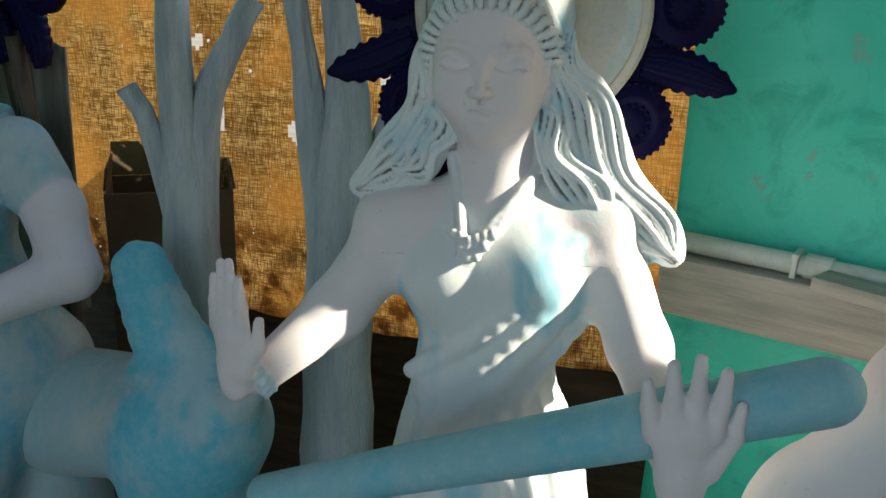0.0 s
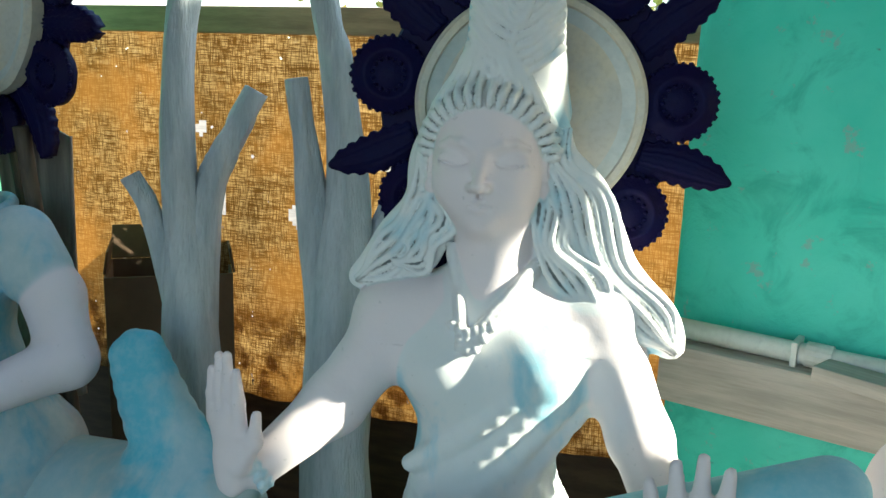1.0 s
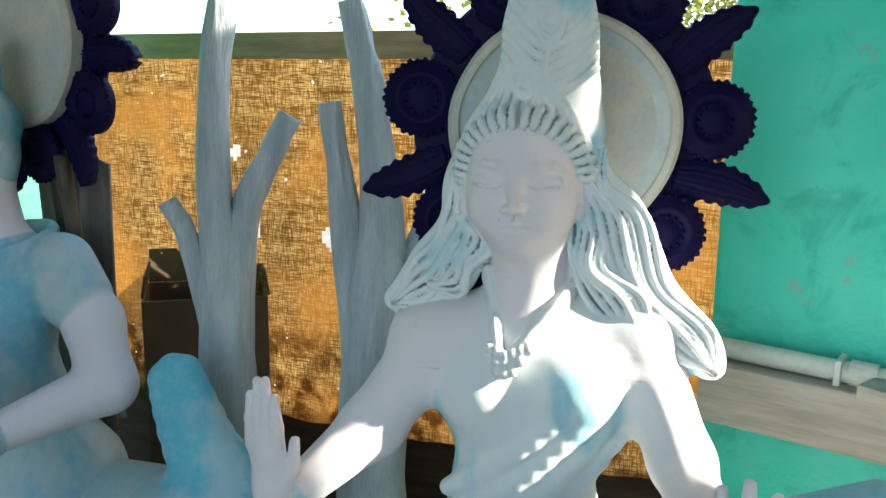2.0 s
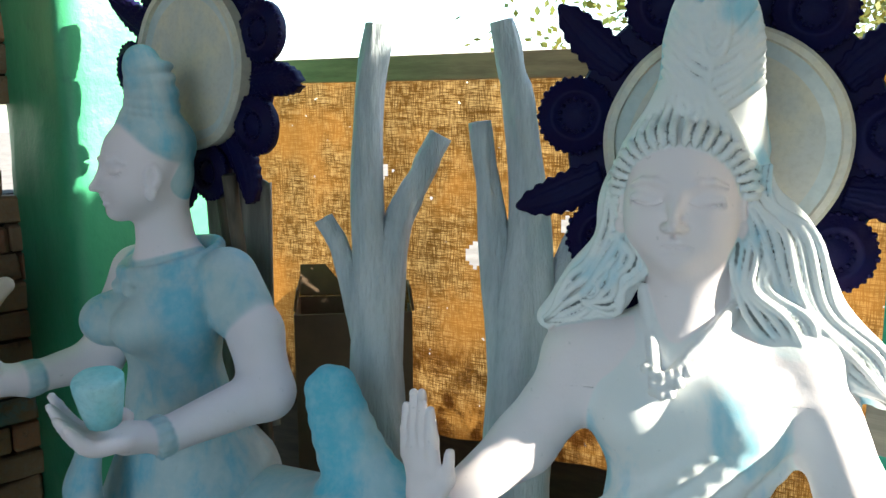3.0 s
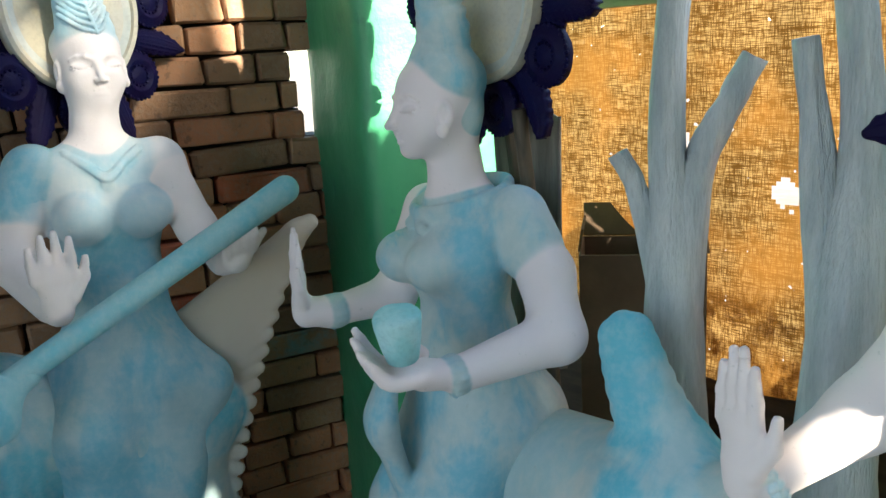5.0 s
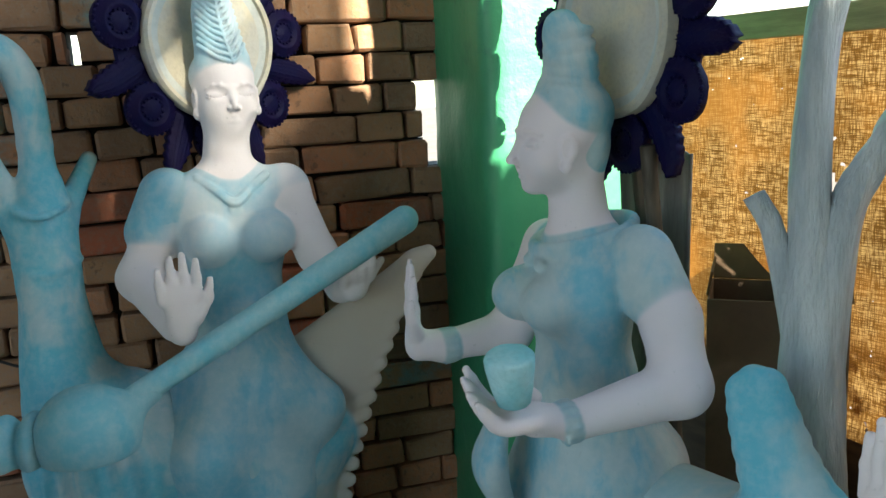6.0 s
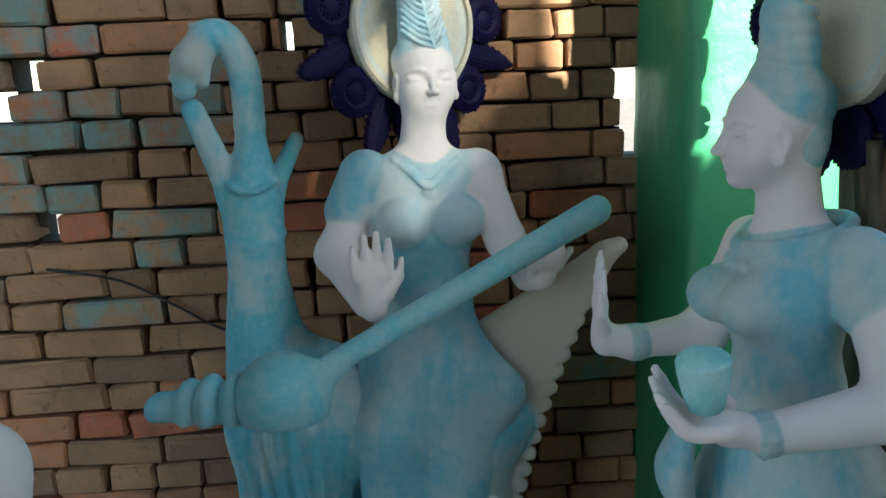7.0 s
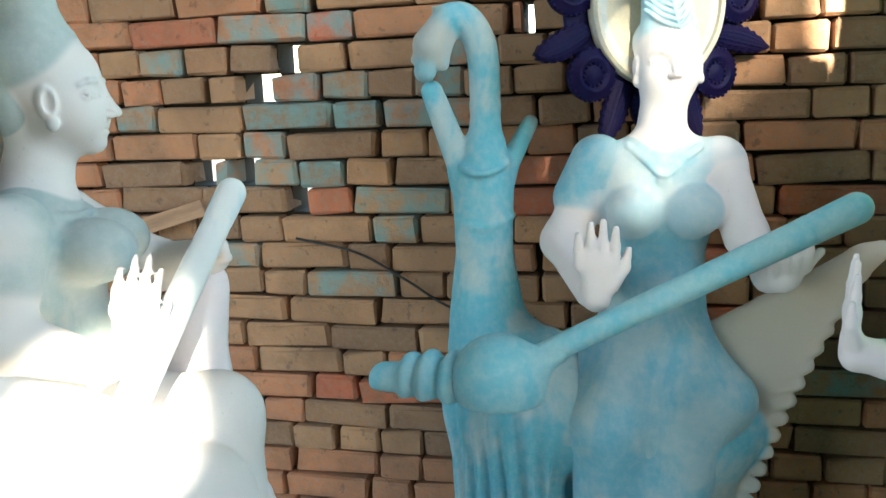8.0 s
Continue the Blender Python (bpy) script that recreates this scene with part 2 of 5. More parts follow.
def spline(points, n=8):
    """Catmull-Rom samples through points of any size."""
    p = np.array(points, float)
    p = np.vstack([2 * p[0] - p[1], p, 2 * p[-1] - p[-2]])
    out = []
    for i in range(1, len(p) - 2):
        for t in np.linspace(0, 1, n, endpoint=False):
            out.append(0.5 * (2 * p[i] + (p[i + 1] - p[i - 1]) * t + (2 * p[i - 1] - 5 * p[i] + 4 * p[i + 1] - p[i + 2]) * t**2
                              + (3 * p[i] - p[i - 1] - 3 * p[i + 1] + p[i + 2]) * t**3))
    out.append(p[-2])
    return np.array(out)


# ---------------------------------------------------------------- clay modelling
def unit(v):
    v = np.array(v, float)
    return v / np.linalg.norm(v)


class Clay:
    """Soft forms pressed together into one skin: round limbs and ellipsoids with smooth joins, skinned on a fine grid."""

    def __init__(self, k=0.015):
        self.prims, self.k = [], k

    def limb(self, a, b, ra, rb=None, tone=0.0, k=None, flat=None, groove=None, carve=False):
        """A round cone from a to b. flat: (axis, factor) squeezes it; groove: (depth, count, twist) cuts furrows along it."""
        a, b = np.array(a, float), np.array(b, float)
        rb = ra if rb is None else rb
        ba = b - a
        ll = max(ba @ ba, 1e-9)
        axis = unit(flat[0]) if flat else None
        s = flat[1] if flat else 1.0
        d0 = ba / math.sqrt(ll)
        e1 = unit(np.cross(d0, (0.31, 0.2, 0.93) if abs(d0[2]) < 0.9 else (1, 0.1, 0.2)))
        e2 = np.cross(d0, e1)

        a32, b32, e1, e2 = (np.asarray(v, np.float32) for v in (a, ba, e1, e2))
        axis = None if axis is None else np.asarray(axis, np.float32)

        def dist(p):
            q = p - a32
            if axis is not None:
                q = q + np.multiply.outer(q @ axis, axis) * np.float32(1 / s - 1)
                bb = b32 + axis * (b32 @ axis) * np.float32(1 / s - 1)
            else:
                bb = b32
            h = np.clip(q @ bb / np.float32(max(bb @ bb, 1e-9)), 0, 1)
            off = q - h[..., None] * bb
            d = (np.sqrt((off * off).sum(-1)) - (ra + (rb - ra) * h)) * (min(1.0, s) if s < 1 else 1.0)
            if groove:
                ang = np.arctan2(off @ e2, off @ e1)
                d = d + groove[0] * (0.5 + 0.5 * np.cos(ang * groove[1] + h * groove[2]))
            return d

        kk = self.k if k is None else k
        r = max(ra, rb) * max(1.0, s) + kk + 0.011
        self.prims.append((dist, np.minimum(a, b) - r, np.maximum(a, b) + r, self.k if k is None else k, tone, carve))
        return self

    def chain(self, points, radii, tone=0.0, k=None, flat=None, groove=None):
        for i in range(len(points) - 1):
            self.limb(points[i], points[i + 1], radii[i], radii[i + 1], tone, k, flat, groove)
        return self

    def blob(self, c, r, axes=None, tone=0.0, k=None, groove=None, carve=False):
        """An ellipsoid with radii r along axes (rows). groove: (depth, axis index, waves per metre)."""
        c, r = np.array(c, float), np.array(r, float)
        ax = np.eye(3) if axes is None else np.array(axes, float)

        c32, x32, r32 = (np.asarray(v, np.float32) for v in (c, ax.T, r))

        def dist(p):
            q = (p - c32) @ x32
            q = q / r32
            n = np.sqrt((q * q).sum(-1))
            q = q / r32
            g = np.sqrt((q * q).sum(-1)) + np.float32(1e-6)
            q = q * r32 * r32
            d = n * (n - 1) / g
            if groove:
                d = d + groove[0] * (0.5 + 0.5 * np.cos(q[..., groove[1]] * groove[2]))
            return np.maximum(d, -r.min())

        m = r.max() + (self.k if k is None else k) + 0.011
        self.prims.append((dist, c - m, c + m, self.k if k is None else k, tone, carve))
        return self

    def hand(self, base, tip, side, thumb=1.0, tone=0.0, spread=0.15, curl=None, width=1.0):
        """A flat open hand: palm, four fingers and a thumb on the +side."""
        base, tip = np.array(base, float), np.array(tip, float)
        u = unit(tip - base)
        size = np.linalg.norm(tip - base)
        s = unit(np.array(side, float) - u * (np.array(side, float) @ u))
        n = np.cross(u, s)
        bend = np.zeros(3) if curl is None else np.array(curl, float)
        w = size * width
        self.limb(base + u * size * 0.06, base + u * size * 0.40, w * 0.15, w * 0.23, tone, 0.012, (n, 0.5))
        self.limb(base - u * size * 0.06, base + u * size * 0.1, w * 0.15, w * 0.16, tone, 0.012, (n, 0.75))
        for i, ln in enumerate((0.84, 0.97, 1.0, 0.9)):
            o = (i - 1.5) * 0.135 * w
            root = base + u * size * 0.42 + s * o
            mid = base + u * size * (0.42 + (ln - 0.42) * 0.5) + s * o * (1 + spread * 0.5) + bend * 0.35
            end = base + u * size * ln + s * o * (1 + spread) + bend
            self.limb(root, mid, w * 0.070, w * 0.064, tone, 0.004)
            self.limb(mid, end, w * 0.064, w * 0.042, tone, 0.004)
        t0, t1 = base + u * size * 0.14 + s * w * 0.17 * thumb, base + u * size * 0.36 + s * w * 0.33 * thumb + n * w * 0.05
        self.limb(t0, t1, w * 0.10, w * 0.075, tone, 0.008)
        self.limb(t1, base + u * size * 0.60 + s * w * 0.38 * thumb + n * w * 0.05, w * 0.072, w * 0.045, tone, 0.006)
        return self

    def head(self, c, fwd, w, tone=0.0, ears=True):
        """An oval face; c lies between the eyes and w is half the face's width."""
        c = np.array(c, float)
        f = unit(fwd)
        r = unit(np.cross(f, (0, 0, 1)))
        u = np.cross(r, f)
        ax = np.array([r, f, u])

        def at(x, y, z):
            return c + (r * x + f * y + u * z) * w

        def form(p, size, k, carve=False):
            self.blob(at(*p), np.array(size) * w, ax, tone, k * w, None, carve)

        form((0, -0.35, 0.35), (0.98, 1.13, 1.00), 0.2)
        form((0, 0.00, -0.30), (0.93, 0.84, 0.96), 0.3)
        form((0, 0.50, -1.06), (0.24, 0.24, 0.19), 0.35)
        for e in (-1, 1):
            form((0.40 * e, 0.44, -0.46), (0.36, 0.28, 0.34), 0.4)
            form((0.47 * e, 0.96, 0.02), (0.34, 0.25, 0.15), 0.16, True)
            form((0.47 * e, 0.585, -0.03), (0.31, 0.155, 0.155), 0.05)
            # lid line, brow and crease over the lid
            lid = [at(x * e, y, z) for x, y, z in ((0.21, 0.745, -0.035), (0.34, 0.755, -0.085), (0.50, 0.735, -0.095), (0.66, 0.660, -0.060), (0.78, 0.560, -0.005))]
            for a, b in zip(lid, lid[1:]):
                self.limb(a, b, 0.026 * w, 0.026 * w, tone, 0.012 * w, None, None, True)
            brow = [at(x * e, y, z) for x, y, z in ((0.15, 0.775, 0.20), (0.34, 0.755, 0.285), (0.56, 0.650, 0.285), (0.76, 0.500, 0.20))]
            self.chain(brow, [0.036 * w, 0.036 * w, 0.030 * w, 0.020 * w], tone, 0.09 * w)
            form((0.115 * e, 0.92, -0.44), (0.10, 0.12, 0.085), 0.07)
            if ears:
                form((0.98 * e, -0.12, -0.15), (0.13, 0.22, 0.36), 0.08)
                form((1.06 * e, -0.06, -0.12), (0.06, 0.12, 0.22), 0.05, True)
                form((0.99 * e, -0.04, -0.56), (0.12, 0.14, 0.17), 0.05)
        self.limb(at(0, 0.74, 0.16), at(0, 0.90, -0.16), 0.075 * w, 0.080 * w, tone, 0.16 * w)
        self.limb(at(0, 0.90, -0.16), at(0, 1.05, -0.40), 0.080 * w, 0.105 * w, tone, 0.06 * w)
        form((0, 0.79, -0.60), (0.035, 0.07, 0.07), 0.05, True)
        for e in (-1, 1):
            self.limb(at(0.04 * e, 0.805, -0.690), at(0.24 * e, 0.71, -0.735), 0.048 * w, 0.022 * w, tone, 0.03 * w)
        self.limb(at(-0.13, 0.745, -0.835), at(0.13, 0.745, -0.835), 0.052 * w, 0.052 * w, tone, 0.05 * w)
        form((0, 0.77, -0.825), (0.12, 0.07, 0.055), 0.05)
        for e in (-1, 1):
            self.limb(at(0, 0.850, -0.762), at(0.27 * e, 0.730, -0.748), 0.022 * w, 0.016 * w, tone, 0.02 * w, None, None, True)
        return self

    def lay(self, p, f, lift=0.0):
        """The first place on the skin met from in front of p, looking back along f."""
        f = unit(f)
        t = np.arange(0.16, -0.12, -0.002)
        line = np.array(p, float) + t[:, None] * f
        d = np.full(len(t), 1.0)
        low, high = line.min(0), line.max(0)
        for dist, a, b, k, _, carve in self.prims:
            if carve or k < 0.0015 or (low > b).any() or (high < a).any():
                continue
            near = ((line > a) & (line < b)).all(1)
            if near.any():
                d[near] = np.minimum(d[near], dist(line[near]))
        hit = np.nonzero(d < 0.003)[0]
        return line[hit[0]] + f * lift if len(hit) else np.array(p, float)

    def solve(self, voxel, lo, hi, base):
        """The skin between two heights, with each vertex's tone."""
        n = np.ceil((hi - lo) / voxel).astype(int) + 1
        field = np.full(n, 1.0, np.float32)
        axes = [(lo[i] + voxel * np.arange(n[i])).astype(np.float32) for i in range(3)]
        for dist, a, b, k, _, carve in self.prims:
            i0 = np.clip(np.floor((a - lo) / voxel).astype(int), 0, n)
            i1 = np.clip(np.ceil((b - lo) / voxel).astype(int) + 1, 0, n)
            if (i1 <= i0).any():
                continue
            sl = tuple(slice(i0[i], i1[i]) for i in range(3))
            p = np.stack(np.meshgrid(*[axes[i][sl[i]] for i in range(3)], indexing="ij"), -1)
            d = dist(p).astype(np.float32)
            f = field[sl]
            if carve:
                h = np.maximum(k - np.abs(f + d), 0) / k
                field[sl] = np.maximum(f, -d) + h * h * k * 0.25
            else:
                h = np.maximum(k - np.abs(f - d), 0) / k
                field[sl] = np.minimum(f, d) - h * h * k * 0.25
        if lo[2] < base[2]:
            field[:, :, 0] = np.maximum(field[:, :, 0], 0.001)
        verts, quads = skin_of(field)
        verts = lo + verts * voxel
        tone, weight = np.zeros(len(verts)), np.full(len(verts), 1e-9)
        soft = 0.8 * voxel
        order = np.argsort(verts[:, 2])
        heights = verts[order, 2]
        for dist, a, b, _, tn, carve in self.prims:
            if carve:
                continue
            near = order[np.searchsorted(heights, a[2]) : np.searchsorted(heights, b[2])]
            inside = near[((verts[near, :2] > a[:2]) & (verts[near, :2] < b[:2])).all(1)]
            if len(inside):
                w = np.exp(-np.clip(dist(verts[inside]), -0.02, 0.2) / soft)
                tone[inside] += w * tn
                weight[inside] += w
        return verts, quads, tone / weight

    def skin(self, name, voxel, material, base, fine=None):
        """fine: (height, voxel) gives the part above that height a finer skin."""
        lo = np.min([p[1] for p in self.prims], 0) - 2 * voxel
        hi = np.max([p[2] for p in self.prims], 0) + 2 * voxel
        lo[2] = max(lo[2], base[2] - 2 * voxel)
        if fine:
            z, v2 = fine
            up = [p for p in self.prims if p[2][2] > z]
            lo2 = np.min([p[1] for p in up], 0) - 2 * v2
            hi2 = np.max([p[2] for p in up], 0) + 2 * v2
            lo2[2] = z - 4 * v2
            a, qa, ta = self.solve(voxel, lo, np.array([hi[0], hi[1], z + 3 * voxel]), base)
            b, qb, tb = self.solve(v2, lo2, hi2, base)
            qa = qa[a[qa][:, :, 2].mean(1) < z + 0.5 * voxel]
            qb = qb[b[qb][:, :, 2].mean(1) > z]
            verts, quads, tone = np.vstack([a, b]), np.vstack([qa, qb + len(a)]), np.concatenate([ta, tb])
            used = np.unique(quads)
            index = np.zeros(len(verts), int)
            index[used] = np.arange(len(used))
            verts, quads, tone = verts[used], index[quads], tone[used]
        else:
            verts, quads, tone = self.solve(voxel, lo, hi, base)
        me = bpy.data.meshes.new(name)
        me.from_pydata((verts - np.array(base)).tolist(), [], quads.tolist())
        me.polygons.foreach_set("use_smooth", [True] * len(quads))
        at = me.attributes.new("tone", "FLOAT", "POINT")
        at.data.foreach_set("value", tone.astype(np.float32))
        me.materials.append(material)
        ob = new(name, me)
        ob.matrix_world = Matrix.Translation(base)
        return ob


def skin_of(f):
    """Surface nets: one vertex in each cell that the surface crosses."""
    s = f < 0
    n = np.array(f.shape)
    corner = [(i, j, k) for i in (0, 1) for j in (0, 1) for k in (0, 1)]

    def sub(a, o):
        return a[o[0] : n[0] - 1 + o[0], o[1] : n[1] - 1 + o[1], o[2] : n[2] - 1 + o[2]]

    count = sum(sub(s, o).astype(np.int8) for o in corner)
    active = (count > 0) & (count < 8)
    cells = np.argwhere(active)
    index = np.full(active.shape, -1, np.int64)
    index[active] = np.arange(len(cells))
    total, hits = np.zeros((len(cells), 3)), np.zeros(len(cells))
    for a in corner:
        for ax in range(3):
            if a[ax]:
                continue
            b = list(a)
            b[ax] = 1
            fa, fb = f[tuple((cells + a).T)], f[tuple((cells + b).T)]
            cross = (fa < 0) != (fb < 0)
            t = np.where(cross, fa / np.where(cross, fa - fb, 1), 0)
            p = np.tile(np.array(a, float), (len(cells), 1))
            p[:, ax] += t
            total += p * cross[:, None]
            hits += cross
    verts = cells + total / hits[:, None]
    quads = []
    for ax in range(3):
        o = [slice(1, -1)] * 3
        o2 = [slice(1, -1)] * 3
        o[ax], o2[ax] = slice(0, -1), slice(1, None)
        a, b = s[tuple(o)], s[tuple(o2)]
        base = np.ones(3, int)
        base[ax] = 0
        u, v = (ax + 1) % 3, (ax + 2) % 3
        du, dv = np.eye(3, dtype=int)[u], np.eye(3, dtype=int)[v]
        for mask, flip in ((a & ~b, False), (~a & b, True)):
            at = np.argwhere(mask) + base
            if not len(at):
                continue
            q = [index[tuple((at - x).T)] for x in (du * 0 + dv * 0, du, du + dv, dv)]
            q = np.stack(q if not flip else q[::-1], 1)
            quads.append(q)
    quads = np.concatenate(quads)
    return verts, quads[(quads >= 0).all(1)]


def V(*v):
    return np.array(v, float)


# ---------------------------------------------------------------- structure
def flat_box(name, lo, hi, material, label, category, bevel=0.0, kind="structure"):
    bm = box(bmesh.new(), Vector(lo) - Vector(lo), Vector(hi) - Vector(lo), bevel)
    ob = part(name, bm, material)
    ob.matrix_world = Matrix.Translation(lo)
    return tagged(ob, label, category, "", kind)


bm = bmesh.new()
bmesh.ops.create_grid(bm, x_segments=60, y_segments=60, size=60)
for v in bm.verts:
    v.co.z = 0.0 if abs(v.co.x) < 6 and abs(v.co.y) < 6 else 0.15 * noise.noise(v.co * 0.15) - 0.05
tagged(part("ground", bm, M_EARTH), "packed bare earth under and round the workshop", "ground", "", "structure")

WALL_X = -2.24
PITCH, TOP_LINE = 0.0715, 1.528


def rough_slab(name, corner, u, w, h, thick, material, label, category, amp=0.006, n=(40, 60)):
    """A hand-plastered upright slab: its face starts at corner and runs along u; it is thick to the back."""
    u = Vector(u).normalized()
    back = Vector((-u.y, u.x, 0))
    bm = bmesh.new()
    grid = []
    for i in range(n[0] + 1):
        col = []
        for j in range(n[1] + 1):
            p = u * (w * i / n[0]) + Vector((0, 0, h * j / n[1]))
            q = p + Vector(corner)
            e = amp * (noise.noise(q * 4) + 0.5 * noise.noise(q * 13))
            col.append(bm.verts.new(p + back * e))
        grid.append(col)
    for i in range(n[0]):
        for j in range(n[1]):
            bm.faces.new((grid[i][j], grid[i + 1][j], grid[i + 1][j + 1], grid[i][j + 1]))
    rim = [grid[i][0] for i in range(n[0] + 1)] + [grid[n[0]][j] for j in range(1, n[1] + 1)]
    rim += [grid[i][n[1]] for i in range(n[0] - 1, -1, -1)] + [grid[0][j] for j in range(n[1] - 1, 0, -1)]
    rear = [bm.verts.new(v.co + back * thick) for v in rim]
    m = len(rim)
    for k in range(m):
        bm.faces.new((rim[(k + 1) % m], rim[k], rear[k], rear[(k + 1) % m]))
    bm.faces.new(rear[::-1])
    bmesh.ops.recalc_face_normals(bm, faces=bm.faces)
    ob = part(name, bm, material, None, "", True)
    ob.matrix_world = Matrix.Translation(corner)
    return tagged(ob, label, category, "", "structure")


# teal wall beside the sacking, with the ledge and the pipe on it
GREEN_Y = 1.90
rough_slab("wall_north", (-0.56, GREEN_Y, 0), (1, 0, 0), 0.50, 2.2, 0.10, M_GREEN,
           "teal limewashed wall with chipped and dirty plaster", "wall", 0.008, (24, 90))
flat_box("ledge", (-0.545, GREEN_Y - 0.10, 1.03), (-0.02, GREEN_Y - 0.012, 1.135), M_LEDGE, "pale dusty wooden ledge fixed along the teal wall", "ledge", 0.006)
pipe = thing("pipe", (-0.5, GREEN_Y - 0.06, 1.137), "white plastic conduit pipe lying along the wooden ledge", "pipe")
part("tube", tube(bmesh.new(), [(-0.53, GREEN_Y - 0.055, 1.155), (-0.2, GREEN_Y - 0.055, 1.152), (-0.02, GREEN_Y - 0.055, 1.15)], [0.018] * 3, 16), M_PIPE, pipe, "", True)
part("coupling", tube(bmesh.new(), [(-0.315, GREEN_Y - 0.055, 1.154), (-0.275, GREEN_Y - 0.055, 1.1535)], [0.0215] * 2, 16), M_PIPE, pipe, "", False)
part("clip", box(bmesh.new(), (-0.335, GREEN_Y - 0.08, 1.132), (-0.325, GREEN_Y - 0.028, 1.176), 0.002), M_PIPE, pipe)

# plastered pillar between the brick wall and the sacking
def pillar():
    bm = bmesh.new()
    w, h = (0.40, 0.36), 3.6
    loops = []
    for j in range(91):
        ring = []
        z = h * j / 90
        for side in range(4):
            for i in range(12):
                t = i / 12
                x, y = ((t, 0), (1, t), (1 - t, 1), (0, 1 - t))[side]
                cx, cy = x - 0.5, y - 0.5
                k = 1 - 0.06 * max(0, (abs(cx) + abs(cy) - 0.9)) / 0.1
                q = Vector((cx * w[0] * k, cy * w[1] * k, z))
                d = 1 + 0.03 * noise.noise(q * 6 + Vector((3, 1, 0))) + 0.015 * noise.noise(q * 19)
                ring.append(bm.verts.new((q.x * d, q.y * d, z)))
        loops.append(ring)
    for a, b in zip(loops, loops[1:]):
        for k in range(48):
            bm.faces.new((a[k], a[(k + 1) % 48], b[(k + 1) % 48], b[k]))
    bm.faces.new(loops[-1])
    ob = part("pillar", bm, M_PILLAR, None, "", True)
    ob.matrix_world = Matrix.Translation((-2.10, 1.245, 0))
    tagged(ob, "square plastered pillar with worn green paint", "pillar", "", "structure")


pillar()

# jute sacking on a batten, over a low dark board
SACK_N = Vector((math.cos(radians(105)), math.sin(radians(105)), 0))
SACK_U = Vector((SACK_N.y, -SACK_N.x, 0))
SACK_O = Vector((-1.45, 1.83, 0))
SACK_L, SACK_R, SACK_LO, SACK_HI = -1.1, 1.05, 0.77, 1.675


def sacking():
    nx, nz = 215, 92
    holes = [(0.0, 1.237, 0.028, 0.032), (-0.235, 1.305, 0.016, 0.05), (-0.265, 1.43, 0.016, 0.018), (-0.53, 1.02, 0.006, 0.006),
             (-0.21, 1.25, 0.012, 0.03), (0.02, 1.20, 0.006, 0.005), (-0.06, 1.215, 0.004, 0.003), (-0.66, 1.35, 0.006, 0.004),
             (0.23, 1.37, 0.02, 0.012), (0.235, 1.33, 0.012, 0.02)]
    verts, faces, lowness = [], [], []
    for i in range(nx + 1):
        for j in range(nz + 1):
            u = SACK_L + (SACK_R - SACK_L) * i / nx
            z = SACK_LO + (SACK_HI - SACK_LO) * j / nz
            if j == 0:
                z += 0.012 * noise.noise(Vector((u * 7, 0, 0)))
            d = 0.012 * noise.noise(Vector((u * 3, z * 1.2, 0))) + 0.005 * noise.noise(Vector((u * 11, z * 3, 4)))
            p = SACK_O + SACK_U * u + SACK_N * d
            verts.append((p.x, p.y, z))
            lowness.append(max(0.0, min(1.0, (1.12 - z) / 0.2)))
    for i in range(nx):
        for j in range(nz):
            u = SACK_L + (SACK_R - SACK_L) * (i + 0.5) / nx
            z = SACK_LO + (SACK_HI - SACK_LO) * (j + 0.5) / nz
            if any(((u - a) / w) ** 2 + ((z - b) / h) ** 2 < 1 + 0.7 * noise.noise(Vector((u * 60, z * 60, 0))) for a, b, w, h in holes):
                continue
            k = i * (nz + 1) + j
            faces.append((k, k + nz + 1, k + nz + 2, k + 1))
    me = bpy.data.meshes.new("sacking")
    me.from_pydata(verts, [], faces)
    me.polygons.foreach_set("use_smooth", [True] * len(faces))
    at = me.attributes.new("lowness", "FLOAT", "POINT")
    at.data.foreach_set("value", lowness)
    me.materials.append(M_BURLAP)
    tagged(new("sacking_screen", me), "torn brown jute sacking hung from a wooden batten, lit from behind", "sacking", "", "structure")


sacking()


def along(u, z, out=0.0):
    p = SACK_O + SACK_U * u - SACK_N * out
    return Vector((p.x, p.y, z))


def beam(name, u0, u1, z0, z1, out0, out1, material, label, category, kind="structure"):
    bm = bmesh.new()
    box(bm, (u0, out0, z0), (u1, out1, z1), 0.004)
    m = Matrix(((SACK_U.x, -SACK_N.x, 0, SACK_O.x), (SACK_U.y, -SACK_N.y, 0, SACK_O.y), (0, 0, 1, 0), (0, 0, 0, 1)))
    ob = part(name, bm, material)
    ob.matrix_world = m
    return tagged(ob, label, category, "", kind)


beam("batten", SACK_L, SACK_R, 1.652, 1.712, 0.004, 0.03, M_BATTEN, "long weathered batten along the top of the sacking", "batten")
beam("low_wall", SACK_L, SACK_R, 0.0, 0.80, -0.10, -0.02, M_BOARD, "dark boarded low wall behind the statues", "low wall")

